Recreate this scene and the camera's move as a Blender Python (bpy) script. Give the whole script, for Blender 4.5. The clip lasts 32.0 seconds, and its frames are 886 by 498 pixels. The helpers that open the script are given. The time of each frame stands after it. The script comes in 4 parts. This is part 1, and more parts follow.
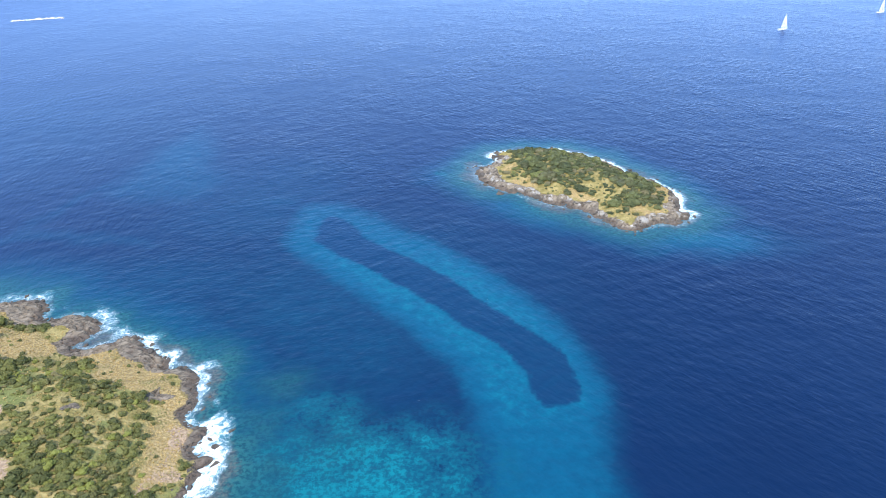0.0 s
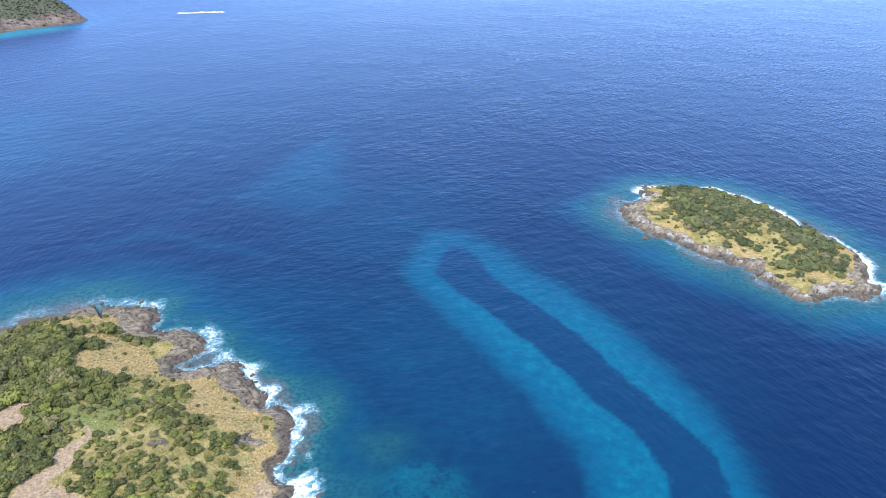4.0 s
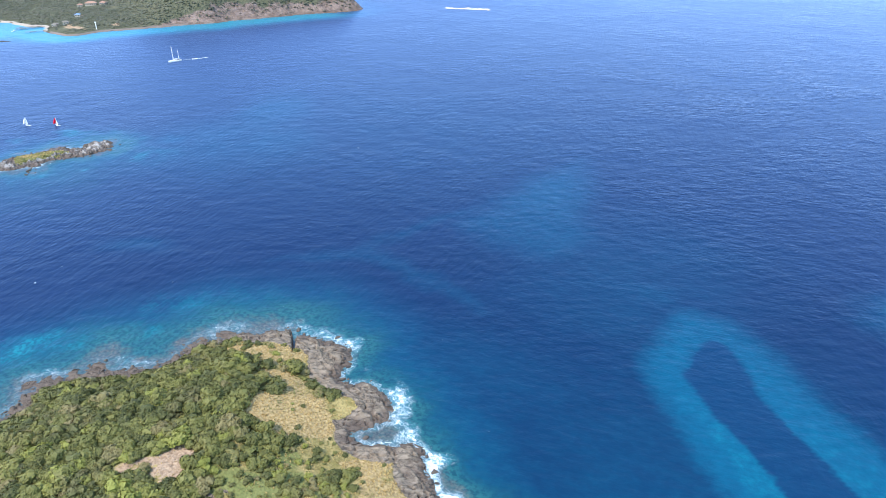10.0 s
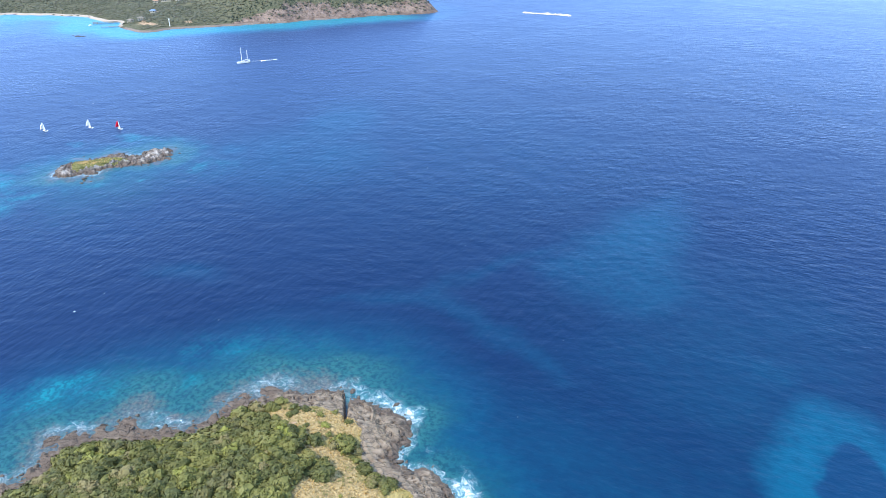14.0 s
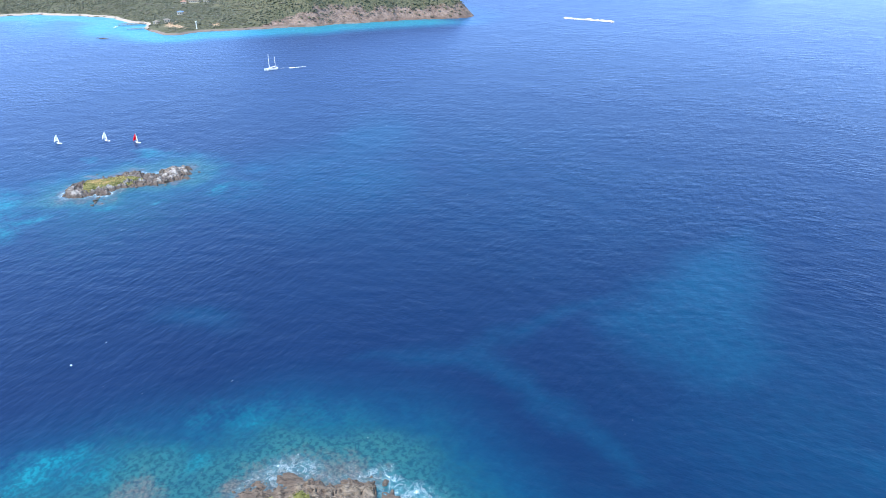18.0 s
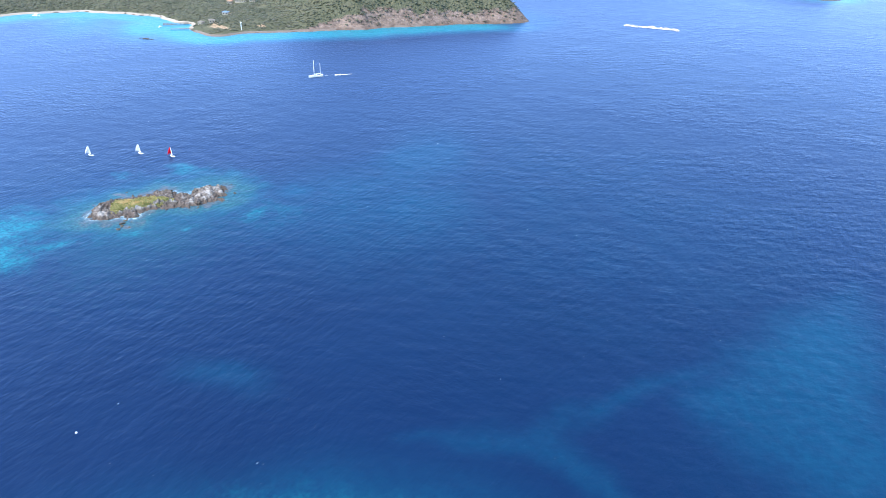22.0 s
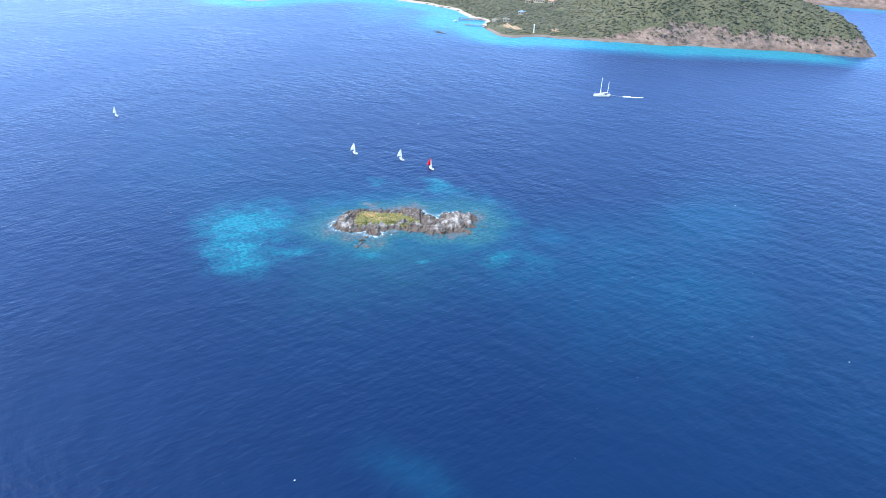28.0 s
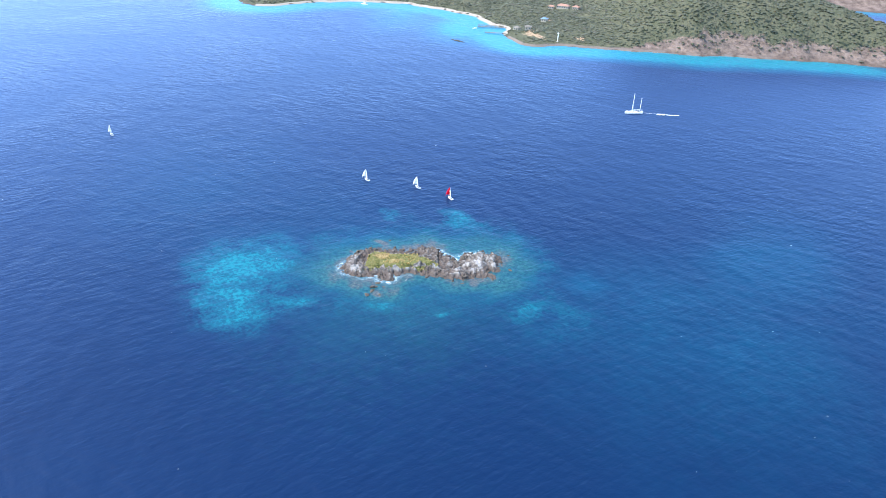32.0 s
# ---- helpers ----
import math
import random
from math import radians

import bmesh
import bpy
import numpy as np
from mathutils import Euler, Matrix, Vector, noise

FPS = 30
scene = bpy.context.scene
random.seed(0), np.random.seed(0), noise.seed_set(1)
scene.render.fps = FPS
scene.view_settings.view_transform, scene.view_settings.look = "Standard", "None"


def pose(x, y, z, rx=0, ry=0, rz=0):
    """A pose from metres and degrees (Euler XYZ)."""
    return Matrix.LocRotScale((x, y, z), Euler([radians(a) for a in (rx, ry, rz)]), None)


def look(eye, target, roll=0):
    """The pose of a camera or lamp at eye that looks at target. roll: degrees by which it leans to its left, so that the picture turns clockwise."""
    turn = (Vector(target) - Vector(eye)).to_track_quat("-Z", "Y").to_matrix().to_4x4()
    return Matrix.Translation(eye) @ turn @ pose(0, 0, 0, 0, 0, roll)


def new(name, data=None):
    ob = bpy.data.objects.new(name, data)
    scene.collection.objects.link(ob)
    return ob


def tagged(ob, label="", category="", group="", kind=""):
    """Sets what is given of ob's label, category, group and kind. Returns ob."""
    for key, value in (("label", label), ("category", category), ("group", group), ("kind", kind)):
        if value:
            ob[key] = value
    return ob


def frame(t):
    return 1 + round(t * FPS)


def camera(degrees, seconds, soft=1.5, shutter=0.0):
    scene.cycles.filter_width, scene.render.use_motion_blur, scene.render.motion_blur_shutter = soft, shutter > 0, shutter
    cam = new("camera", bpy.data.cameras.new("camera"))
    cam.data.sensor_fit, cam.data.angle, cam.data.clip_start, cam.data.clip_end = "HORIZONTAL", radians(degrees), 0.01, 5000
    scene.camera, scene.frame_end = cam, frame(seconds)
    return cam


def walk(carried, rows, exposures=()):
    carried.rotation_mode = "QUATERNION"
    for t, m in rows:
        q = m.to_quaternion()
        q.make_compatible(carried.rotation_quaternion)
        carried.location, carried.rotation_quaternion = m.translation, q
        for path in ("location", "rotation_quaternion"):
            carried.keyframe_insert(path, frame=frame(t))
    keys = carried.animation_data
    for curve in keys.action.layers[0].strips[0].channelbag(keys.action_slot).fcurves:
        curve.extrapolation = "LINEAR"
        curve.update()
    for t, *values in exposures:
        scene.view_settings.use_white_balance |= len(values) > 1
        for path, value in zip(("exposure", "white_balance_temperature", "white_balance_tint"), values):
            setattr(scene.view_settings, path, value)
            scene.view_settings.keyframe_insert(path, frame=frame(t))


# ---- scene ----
cam = camera(66.05, 32.0, 0.9)
# seconds, eye x, y, z, yaw, pitch, roll
PATH = [
    (0, 0.00, -0.00, 180.00, -1.09, -28.67, -0.86),
    (0.5, -0.13, 5.39, 179.79, 1.07, -28.61, -0.80),
    (1, -0.28, 10.78, 179.60, 5.22, -28.54, -0.58),
    (1.5, -0.57, 16.13, 179.46, 9.08, -28.45, -0.38),
    (2, -1.17, 21.37, 179.36, 9.32, -28.42, -0.44),
    (2.5, -2.17, 26.54, 179.29, 9.24, -28.39, -0.45),
    (3, -3.48, 31.73, 179.17, 9.25, -28.36, -0.49),
    (3.5, -4.92, 36.96, 178.97, 9.68, -28.33, -0.46),
    (5.5, -10.81, 58.12, 177.82, 15.14, -28.17, -0.07),
    (6, -12.51, 63.56, 177.49, 17.50, -28.12, 0.07),
    (6.5, -14.55, 69.01, 177.17, 19.18, -28.07, 0.19),
    (7, -16.95, 74.47, 176.83, 21.91, -28.12, 0.28),
    (7.5, -19.58, 80.00, 176.47, 25.03, -28.14, 0.48),
    (8, -22.43, 85.62, 176.08, 27.19, -28.18, 0.37),
    (8.5, -25.47, 91.27, 175.68, 28.78, -28.21, 0.31),
    (9, -28.73, 96.73, 175.27, 28.90, -28.31, 0.05),
    (9.5, -32.19, 101.97, 174.91, 30.62, -28.31, 0.10),
    (10, -35.82, 107.03, 174.62, 31.33, -28.34, 0.04),
    (10.5, -39.56, 111.91, 174.42, 32.76, -28.38, 0.06),
    (11, -43.44, 116.70, 174.33, 34.80, -28.37, 0.28),
    (11.5, -47.44, 121.32, 174.32, 35.24, -28.38, 0.29),
    (12, -51.55, 125.74, 174.35, 35.37, -28.40, 0.31),
    (12.5, -55.73, 130.00, 174.39, 35.44, -28.43, 0.36),
    (13, -59.92, 134.14, 174.41, 35.55, -28.44, 0.32),
    (13.5, -64.19, 138.25, 174.39, 36.17, -28.47, 0.34),
    (14, -68.61, 142.43, 174.34, 36.90, -28.48, 0.51),
    (14.5, -73.23, 146.64, 174.26, 37.21, -28.50, 0.53),
    (15, -77.92, 150.80, 174.17, 37.37, -28.51, 0.53),
    (15.5, -82.54, 154.87, 174.06, 38.35, -28.49, 0.71),
    (17.5, -100.79, 170.54, 173.57, 39.01, -28.51, 0.87),
    (18, -105.42, 174.31, 173.43, 39.19, -28.57, 0.72),
    (18.5, -110.12, 178.02, 173.29, 40.59, -28.61, 0.74),
    (19, -114.89, 181.72, 173.18, 41.88, -28.63, 0.91),
    (19.5, -119.75, 185.45, 173.09, 42.46, -28.69, 0.95),
    (20, -124.67, 189.24, 173.04, 42.49, -28.68, 0.99),
    (20.5, -129.65, 193.09, 173.01, 42.46, -28.68, 1.02),
    (21, -134.68, 196.99, 173.01, 42.47, -28.72, 0.98),
    (21.5, -139.71, 200.91, 172.99, 42.81, -28.73, 1.07),
    (22, -144.74, 204.81, 172.94, 42.72, -28.76, 1.11),
    (22.5, -149.78, 208.66, 172.86, 42.88, -28.76, 1.17),
    (23, -154.83, 212.39, 172.73, 43.42, -28.80, 1.29),
    (23.5, -159.91, 215.96, 172.56, 45.21, -28.84, 1.34),
    (24, -165.05, 219.41, 172.34, 46.92, -28.88, 1.45),
    (24.5, -170.26, 222.82, 172.11, 49.29, -28.97, 1.64),
    (25, -175.54, 226.22, 171.89, 52.82, -29.11, 1.79),
    (25.5, -180.86, 229.57, 171.67, 56.84, -29.25, 1.87),
    (26, -186.17, 232.79, 171.48, 61.10, -29.39, 2.05),
    (26.5, -191.44, 235.79, 171.31, 62.70, -29.43, 2.12),
    (28.5, -212.25, 246.64, 170.72, 66.75, -29.59, 2.12),
    (29, -217.51, 249.02, 170.61, 67.25, -29.61, 2.04),
    (29.5, -222.85, 251.04, 170.55, 67.35, -29.61, 1.99),
    (30, -228.28, 252.77, 170.52, 67.30, -29.59, 1.95),
    (30.5, -233.78, 254.26, 170.51, 67.32, -29.57, 1.91),
    (31, -239.33, 255.64, 170.51, 67.23, -29.59, 2.01),
    (31.5, -244.93, 257.04, 170.53, 67.20, -29.63, 2.03),
    (32, -250.55, 258.48, 170.56, 67.18, -29.62, 2.05),
]
walk(cam, [(t, pose(x, y, z, 90 + pitch, 0, yaw) @ pose(0, 0, 0, 0, 0, roll)) for t, x, y, z, yaw, pitch, roll in PATH],
     exposures=((0, 1.48), (6, 1.53), (13, 1.66), (20, 1.77), (26, 1.82), (32, 1.82)))

# ---- light ----
SUN_YAW, SUN_EL = 157.0, 54.0
world = bpy.data.worlds.new("sky")
scene.world = world
world.use_nodes = True
wn = world.node_tree.nodes
sky = wn.new("ShaderNodeTexSky")
sky.sky_type, sky.sun_disc = "NISHITA", False
sky.sun_elevation, sky.sun_rotation = radians(SUN_EL), radians(-SUN_YAW)
sky.air_density, sky.dust_density, sky.ozone_density = 1.5, 0.1, 3.0
wn["Background"].inputs[1].default_value = 0.15
world.node_tree.links.new(sky.outputs[0], wn["Background"].inputs[0])
sun_data = bpy.data.lights.new("sun", "SUN")
sun_data.energy, sun_data.angle, sun_data.color = 2.0, radians(0.53), (1.0, 0.94, 0.84)
sun = new("sun", sun_data)
sy, se = radians(SUN_YAW), radians(SUN_EL)
SUN_DIR = Vector((-math.sin(sy) * math.cos(se), math.cos(sy) * math.cos(se), math.sin(se)))
sun.matrix_world = look(tuple(SUN_DIR * 900), (0, 0, 0))


# ---- materials ----
class Mat:
    """A small wrapper round a node tree."""

    def __init__(self, name, rough=0.8, spec=0.3):
        self.m = bpy.data.materials.new(name)
        self.m.use_nodes = True
        self.t = self.m.node_tree
        self.b = self.t.nodes["Principled BSDF"]
        self.b.inputs["Roughness"].default_value = rough
        self.b.inputs["Specular IOR Level"].default_value = spec

    def node(self, kind, **inputs):
        n = self.t.nodes.new("ShaderNode" + kind)
        for k, v in inputs.items():
            self.put(n.inputs[k.replace("_", " ")], v)
        return n

    def put(self, socket, v):
        if isinstance(v, bpy.types.NodeSocket):
            self.t.links.new(v, socket)
        else:
            socket.default_value = v

    def math(self, op, a, b=0.0, c=0.0, clamp=False):
        n = self.t.nodes.new("ShaderNodeMath")
        n.operation, n.use_clamp = op, clamp
        for i, v in enumerate((a, b, c)):
            self.put(n.inputs[i], v)
        return n.outputs[0]

    def step(self, v, lo, hi, a=0.0, b=1.0):
        n = self.t.nodes.new("ShaderNodeMapRange")
        n.interpolation_type = "SMOOTHSTEP"
        for i, q in enumerate((v, lo, hi, a, b)):
            self.put(n.inputs[i], q)
        return n.outputs[0]

    def mix(self, f, a, b, how="MIX"):
        n = self.t.nodes.new("ShaderNodeMix")
        n.data_type, n.blend_type = "RGBA", how
        self.put(n.inputs[0], f)
        self.put(n.inputs[6], a if isinstance(a, bpy.types.NodeSocket) else (*a, 1))
        self.put(n.inputs[7], b if isinstance(b, bpy.types.NodeSocket) else (*b, 1))
        return n.outputs[2]

    def where(self, scale=(1, 1, 1), turn=0.0):
        if "geo" not in self.t.nodes:
            self.node("NewGeometry").name = "geo"
        pos = self.t.nodes["geo"].outputs["Position"]
        n = self.t.nodes.new("ShaderNodeMapping")
        n.vector_type = "TEXTURE"
        n.inputs["Scale"].default_value, n.inputs["Rotation"].default_value = tuple(1 / v for v in scale), (0, 0, radians(turn))
        self.t.links.new(pos, n.inputs[0])
        return n.outputs[0]

    def noise(self, scale, detail=3.0, rough=0.55, vec=None, distort=0.0):
        n = self.node("TexNoise", Vector=vec or self.where(), Scale=scale, Detail=detail, Roughness=rough, Distortion=distort)
        return n.outputs[0]

    def cells(self, scale, vec=None, feature="F1"):
        n = self.t.nodes.new("ShaderNodeTexVoronoi")
        n.feature = feature
        self.put(n.inputs["Vector"], vec or self.where())
        n.inputs["Scale"].default_value = scale
        return n

    def attr(self, name):
        n = self.t.nodes.new("ShaderNodeAttribute")
        n.attribute_name = name
        return n.outputs["Fac"]

    def bump(self, h, strength, dist, normal=None):
        n = self.node("Bump", Height=h, Strength=strength, Distance=dist)
        if normal is not None:
            self.put(n.inputs["Normal"], normal)
        return n.outputs[0]

    def done(self, color, normal=None, rough=None):
        self.put(self.b.inputs["Base Color"], color if isinstance(color, bpy.types.NodeSocket) else (*color, 1))
        if normal is not None:
            self.put(self.b.inputs["Normal"], normal)
        if rough is not None:
            self.put(self.b.inputs["Roughness"], rough)
        return self.m


def plain(name, color, rough=0.6, vary=0.25, scale=2.0, metal=0.0):
    m = Mat(name, rough)
    m.b.inputs["Metallic"].default_value = metal
    n = m.noise(scale, 4)
    dark = tuple(c * (1 - vary) for c in color)
    return m.done(m.mix(n, dark, tuple(min(1, c * (1 + vary * 0.6)) for c in color)), m.bump(n, 0.2, 0.02))


def rock_colour(m, fine=1.0, warm=None):
    """Grey-brown weathered rock in slabs, with dark fissures and pale worn tops."""
    big = m.noise(0.09 * fine, 4, 0.6)
    mid = m.noise(0.5 * fine, 6, 0.7, m.where((0.6, 1.1, 1.0), 35))
    grain = m.noise(2.2 * fine, 5, 0.75)
    warp = m.t.nodes.new("ShaderNodeVectorMath")
    warp.operation = "MULTIPLY_ADD"
    wn2 = m.node("TexNoise", Vector=m.where(), Scale=0.35 * fine, Detail=3.0)
    m.put(warp.inputs[0], wn2.outputs["Color"])
    warp.inputs[1].default_value = (5 / fine, 5 / fine, 5 / fine)
    m.put(warp.inputs[2], m.where((0.4, 1.5, 0.6), 40))
    crack = m.cells(0.20 * fine, warp.outputs[0], "DISTANCE_TO_EDGE").outputs["Distance"]
    c = m.mix(m.step(mid, 0.3, 0.7), (0.075, 0.058, 0.045), (0.275, 0.220, 0.168))
    c = m.mix(m.step(big, 0.42, 0.66, 0, 0.8), c, m.mix(mid, (0.18, 0.138, 0.098), (0.35, 0.277, 0.205)))
    c = m.mix(m.step(grain, 0.56, 0.8, 0, 0.5), c, (0.37, 0.320, 0.27))
    if warm:
        c = m.mix(0.75, c, m.mix(m.step(mid, 0.35, 0.65), tuple(v * 0.6 for v in warm), tuple(v * 1.2 for v in warm)))
        return c, m.math("ADD", m.math("MULTIPLY", mid, 0.8), m.math("MULTIPLY", grain, 0.3))
    c = m.mix(m.step(crack, 0.0, 0.03, 0.6, 0.0), c, (0.032, 0.028, 0.025))
    h = m.math("ADD", m.math("MULTIPLY", mid, 0.7), m.math("ADD", m.math("MULTIPLY", m.step(crack, 0, 0.09), 0.45), m.math("MULTIPLY", grain, 0.22)))
    return c, h


def ground_material(name, fine=1.0, warm=None, greens=((0.200, 0.160, 0.056), (0.345, 0.268, 0.112), (0.105, 0.10, 0.032))):
    m = Mat(name, 0.92, 0.15)
    rc, rh = rock_colour(m, fine, warm)
    wet = m.attr("wet")
    rc = m.mix(m.math("MULTIPLY", wet, 0.75), rc, m.mix(m.noise(0.9 * fine, 4), (0.045, 0.033, 0.028), (0.13, 0.095, 0.078)))
    white = m.math("MULTIPLY", m.attr("guano"), m.step(m.noise(0.2, 5, 0.65), 0.5, 0.6))
    rc = m.mix(white, rc, (0.62, 0.60, 0.58))
    n1, n2, n3 = m.noise(0.22 * fine, 4, 0.6), m.noise(1.1 * fine, 5, 0.7), m.noise(0.06 * fine, 3)
    tuft = m.cells(0.9 * fine).outputs["Distance"]
    green = m.mix(m.step(n1, 0.35, 0.65), greens[0], greens[1])
    green = m.mix(m.step(n2, 0.5, 0.75, 0, 0.7), green, greens[2])
    green = m.mix(m.step(m.math("ADD", m.attr("lawn"), m.math("MULTIPLY", m.math("SUBTRACT", n1, 0.5), 0.8)), 0.35, 0.7, 0, 0.85), green, m.mix(n2, (0.105, 0.125, 0.036), (0.185, 0.195, 0.068)))
    dry = m.mix(m.step(n2, 0.35, 0.7), (0.285, 0.195, 0.088), (0.49, 0.360, 0.178))
    dry = m.mix(m.step(tuft, 0.25, 0.75, 0, 0.25), dry, (0.18, 0.14, 0.06))
    bare = m.mix(m.step(n2, 0.3, 0.7), (0.23, 0.150, 0.095), (0.42, 0.30, 0.20))
    c = m.mix(m.step(m.math("ADD", m.attr("dry"), m.math("MULTIPLY", m.math("SUBTRACT", n1, 0.5), 0.9)), 0.35, 0.65), green, dry)
    c = m.mix(m.step(m.math("ADD", m.attr("bare"), m.math("MULTIPLY", m.math("SUBTRACT", n2, 0.5), 1.1)), 0.4, 0.6), c, bare)
    rk = m.step(m.math("ADD", m.attr("rock"), m.math("MULTIPLY", m.math("SUBTRACT", n2, 0.5), 0.8)), 0.38, 0.62)
    c = m.mix(rk, c, rc)
    gh = m.math("ADD", m.math("MULTIPLY", n2, 0.5), m.math("MULTIPLY", tuft, 0.5))
    h = m.math("ADD", m.math("MULTIPLY", rk, rh), m.math("MULTIPLY", m.math("SUBTRACT", 1.0, rk), gh))
    return m.done(c, m.bump(h, 0.9, 0.9 / fine))


def leaf_material(name, dark, light, dry, yellow):
    """Leaves, each plant in its own tone: dark, light, yellow-green or half dry."""
    m = Mat(name, 0.6, 0.25)
    info = m.node("ObjectInfo").outputs["Random"]
    isl = m.node("NewGeometry").outputs["Random Per Island"]
    tone = m.math("FRACT", m.math("ADD", m.attr("tone"), info))
    col = m.mix(m.math("ADD", m.math("MULTIPLY", m.step(tone, 0.0, 0.8), 0.65), m.math("MULTIPLY", isl, 0.4)), dark, light)
    col = m.mix(m.step(tone, 0.80, 0.86, 0, 0.75), col, yellow)
    col = m.mix(m.step(tone, 0.90, 0.94, 0, 0.75), col, dry)
    col = m.mix(m.step(m.noise(0.07, 3), 0.55, 0.70, 0, 0.3), col, dry)
    return m.done(col)


def water_material():
    m = Mat("sea_water", 0.3, 0.5)
    sand, reef, grass, foam, patch = m.attr("sand"), m.attr("reef"), m.attr("grass"), m.attr("foam"), m.attr("patch")
    blot = m.noise(0.02, 4, 0.6)
    spot = m.noise(0.20, 5, 0.68)
    fine = m.noise(0.8, 4, 0.65)
    dots = m.step(m.math("ADD", m.math("MULTIPLY", m.noise(0.55, 2, 0.55), 0.75), m.math("MULTIPLY", m.noise(1.9, 2, 0.6), 0.25)), 0.40, 0.58)
    deep = m.mix(blot, (0.0003, 0.0082, 0.035), (0.0006, 0.0130, 0.049))
    shallow = m.mix(m.step(spot, 0.3, 0.7), (0.0, 0.055, 0.106), (0.0004, 0.067, 0.124))
    bright = m.mix(m.step(spot, 0.3, 0.7), (0.0, 0.145, 0.195), (0.003, 0.22, 0.255))
    edge = m.math("ADD", sand, m.math("MULTIPLY", m.math("SUBTRACT", spot, 0.5), m.math("MULTIPLY", sand, 0.6)))
    c = m.mix(m.step(edge, 0.0, 0.6), deep, shallow)
    c = m.mix(m.step(edge, 0.55, 1.1), c, bright)
    # shallow sand between weed and coral, in ragged patches
    rag = m.math("ADD", m.math("MULTIPLY", m.math("SUBTRACT", m.noise(0.085, 5, 0.62), 0.5), 1.7), m.math("MULTIPLY", m.math("SUBTRACT", dots, 0.5), 0.22))
    pk = m.math("ADD", patch, m.math("MULTIPLY", rag, m.step(patch, 0.02, 0.4)))
    c = m.mix(m.step(pk, 0.08, 0.45, 0, 0.85), c, (0.001, 0.062, 0.098))
    c = m.mix(m.step(pk, 0.40, 0.95), c, m.mix(dots, (0.001, 0.088, 0.122), (0.002, 0.142, 0.176)))
    # coral heads and weed over the bottom near the shores
    reefc = m.mix(dots, (0.006, 0.047, 0.058), m.mix(m.step(sand, 0.3, 0.8), m.mix(m.step(reef, 0.35, 0.85), (0.003, 0.050, 0.070), (0.019, 0.090, 0.090)), (0.003, 0.20, 0.25)))
    flat = m.mix(m.step(fine, 0.4, 0.62), (0.062, 0.050, 0.044), (0.145, 0.120, 0.096))
    reefc = m.mix(m.step(m.math("ADD", reef, m.math("MULTIPLY", m.math("SUBTRACT", spot, 0.5), 0.35)), 0.82, 1.05, 0, 0.7), reefc, flat)
    c = m.mix(m.step(m.math("ADD", reef, m.math("MULTIPLY", m.math("SUBTRACT", spot, 0.5), 0.6)), 0.02, 0.95, 0, 0.97), c, reefc)
    c = m.mix(m.step(m.math("ADD", grass, m.math("MULTIPLY", m.math("SUBTRACT", spot, 0.5), 0.4)), 0.3, 0.7, 0, 0.92), c, m.mix(spot, (0.001, 0.017, 0.053), (0.001, 0.027, 0.073)))
    split = m.node("SeparateXYZ", Vector=m.t.nodes["geo"].outputs["Position"])
    east_of = split.outputs[0]
    # foam
    lace = m.noise(0.38, 9, 0.76, distort=0.5)
    thread = m.math("ABSOLUTE", m.math("SUBTRACT", m.noise(0.22, 6, 0.7, distort=0.8), 0.5))
    body = m.math("ADD", foam, m.math("MULTIPLY", m.math("SUBTRACT", lace, 0.5), 2.6))
    f = m.step(body, 0.46, 0.92, 0.0, 0.96)
    f = m.math("MAXIMUM", f, m.math("MULTIPLY", m.step(foam, 0.12, 0.5), m.step(thread, 0.0, 0.03, 0.4, 0.0)))
    caps = m.math("MULTIPLY", m.step(m.noise(0.5, 2, 0.5, m.where((0.7, 1.0, 1.0), 100)), 0.760, 0.790), m.math("MULTIPLY", m.step(m.noise(0.013, 2), 0.46, 0.6), m.step(east_of, -300, -60, 1.0, 0.0)))
    f = m.math("MAXIMUM", f, m.math("MULTIPLY", caps, 0.8))
    milky = m.step(m.math("ADD", foam, m.math("MULTIPLY", m.math("SUBTRACT", lace, 0.5), 0.8)), 0.1, 0.8, 0, 0.6)
    c = m.mix(milky, c, (0.09, 0.27, 0.34))
    c = m.mix(f, c, (0.80, 0.84, 0.86))
    # swell and two crossing trains of chop, with gusts
    swell = m.noise(0.15, 2, 0.5, m.where((0.4, 1.0, 1.0), 40), 0.2)
    west = m.noise(0.34, 3, 0.5, m.where((0.42, 1.0, 1.0), 100), 0.2)
    cross = m.noise(0.32, 3, 0.5, m.where((0.45, 1.0, 1.0), 15), 0.2)
    east = m.noise(0.30, 3, 0.5, m.where((0.42, 1.0, 1.0), 132), 0.2)
    rip = m.noise(1.1, 3, 0.6, m.where((0.4, 1.0, 1.0), 60))
    side = m.step(m.math("ADD", m.noise(0.006, 3, 0.5), m.step(east_of, -420, 0, 0.16, -0.10)), 0.38, 0.62, 0.15, 1.0)
    far_east = m.step(east_of, -60, 50)
    other = m.math("MULTIPLY", m.math("SUBTRACT", 1.15, side), m.math("SUBTRACT", 1.0, m.math("MULTIPLY", far_east, 0.7)))
    gust = m.step(m.noise(0.011, 3, 0.6), 0.3, 0.7, 0.55, 1.25)
    chop = m.math("ADD", m.math("MULTIPLY", west, m.math("MULTIPLY", side, m.math("SUBTRACT", 1.0, m.math("MULTIPLY", far_east, 0.7)))), m.math("ADD", m.math("MULTIPLY", cross, other), m.math("MULTIPLY", east, far_east)))
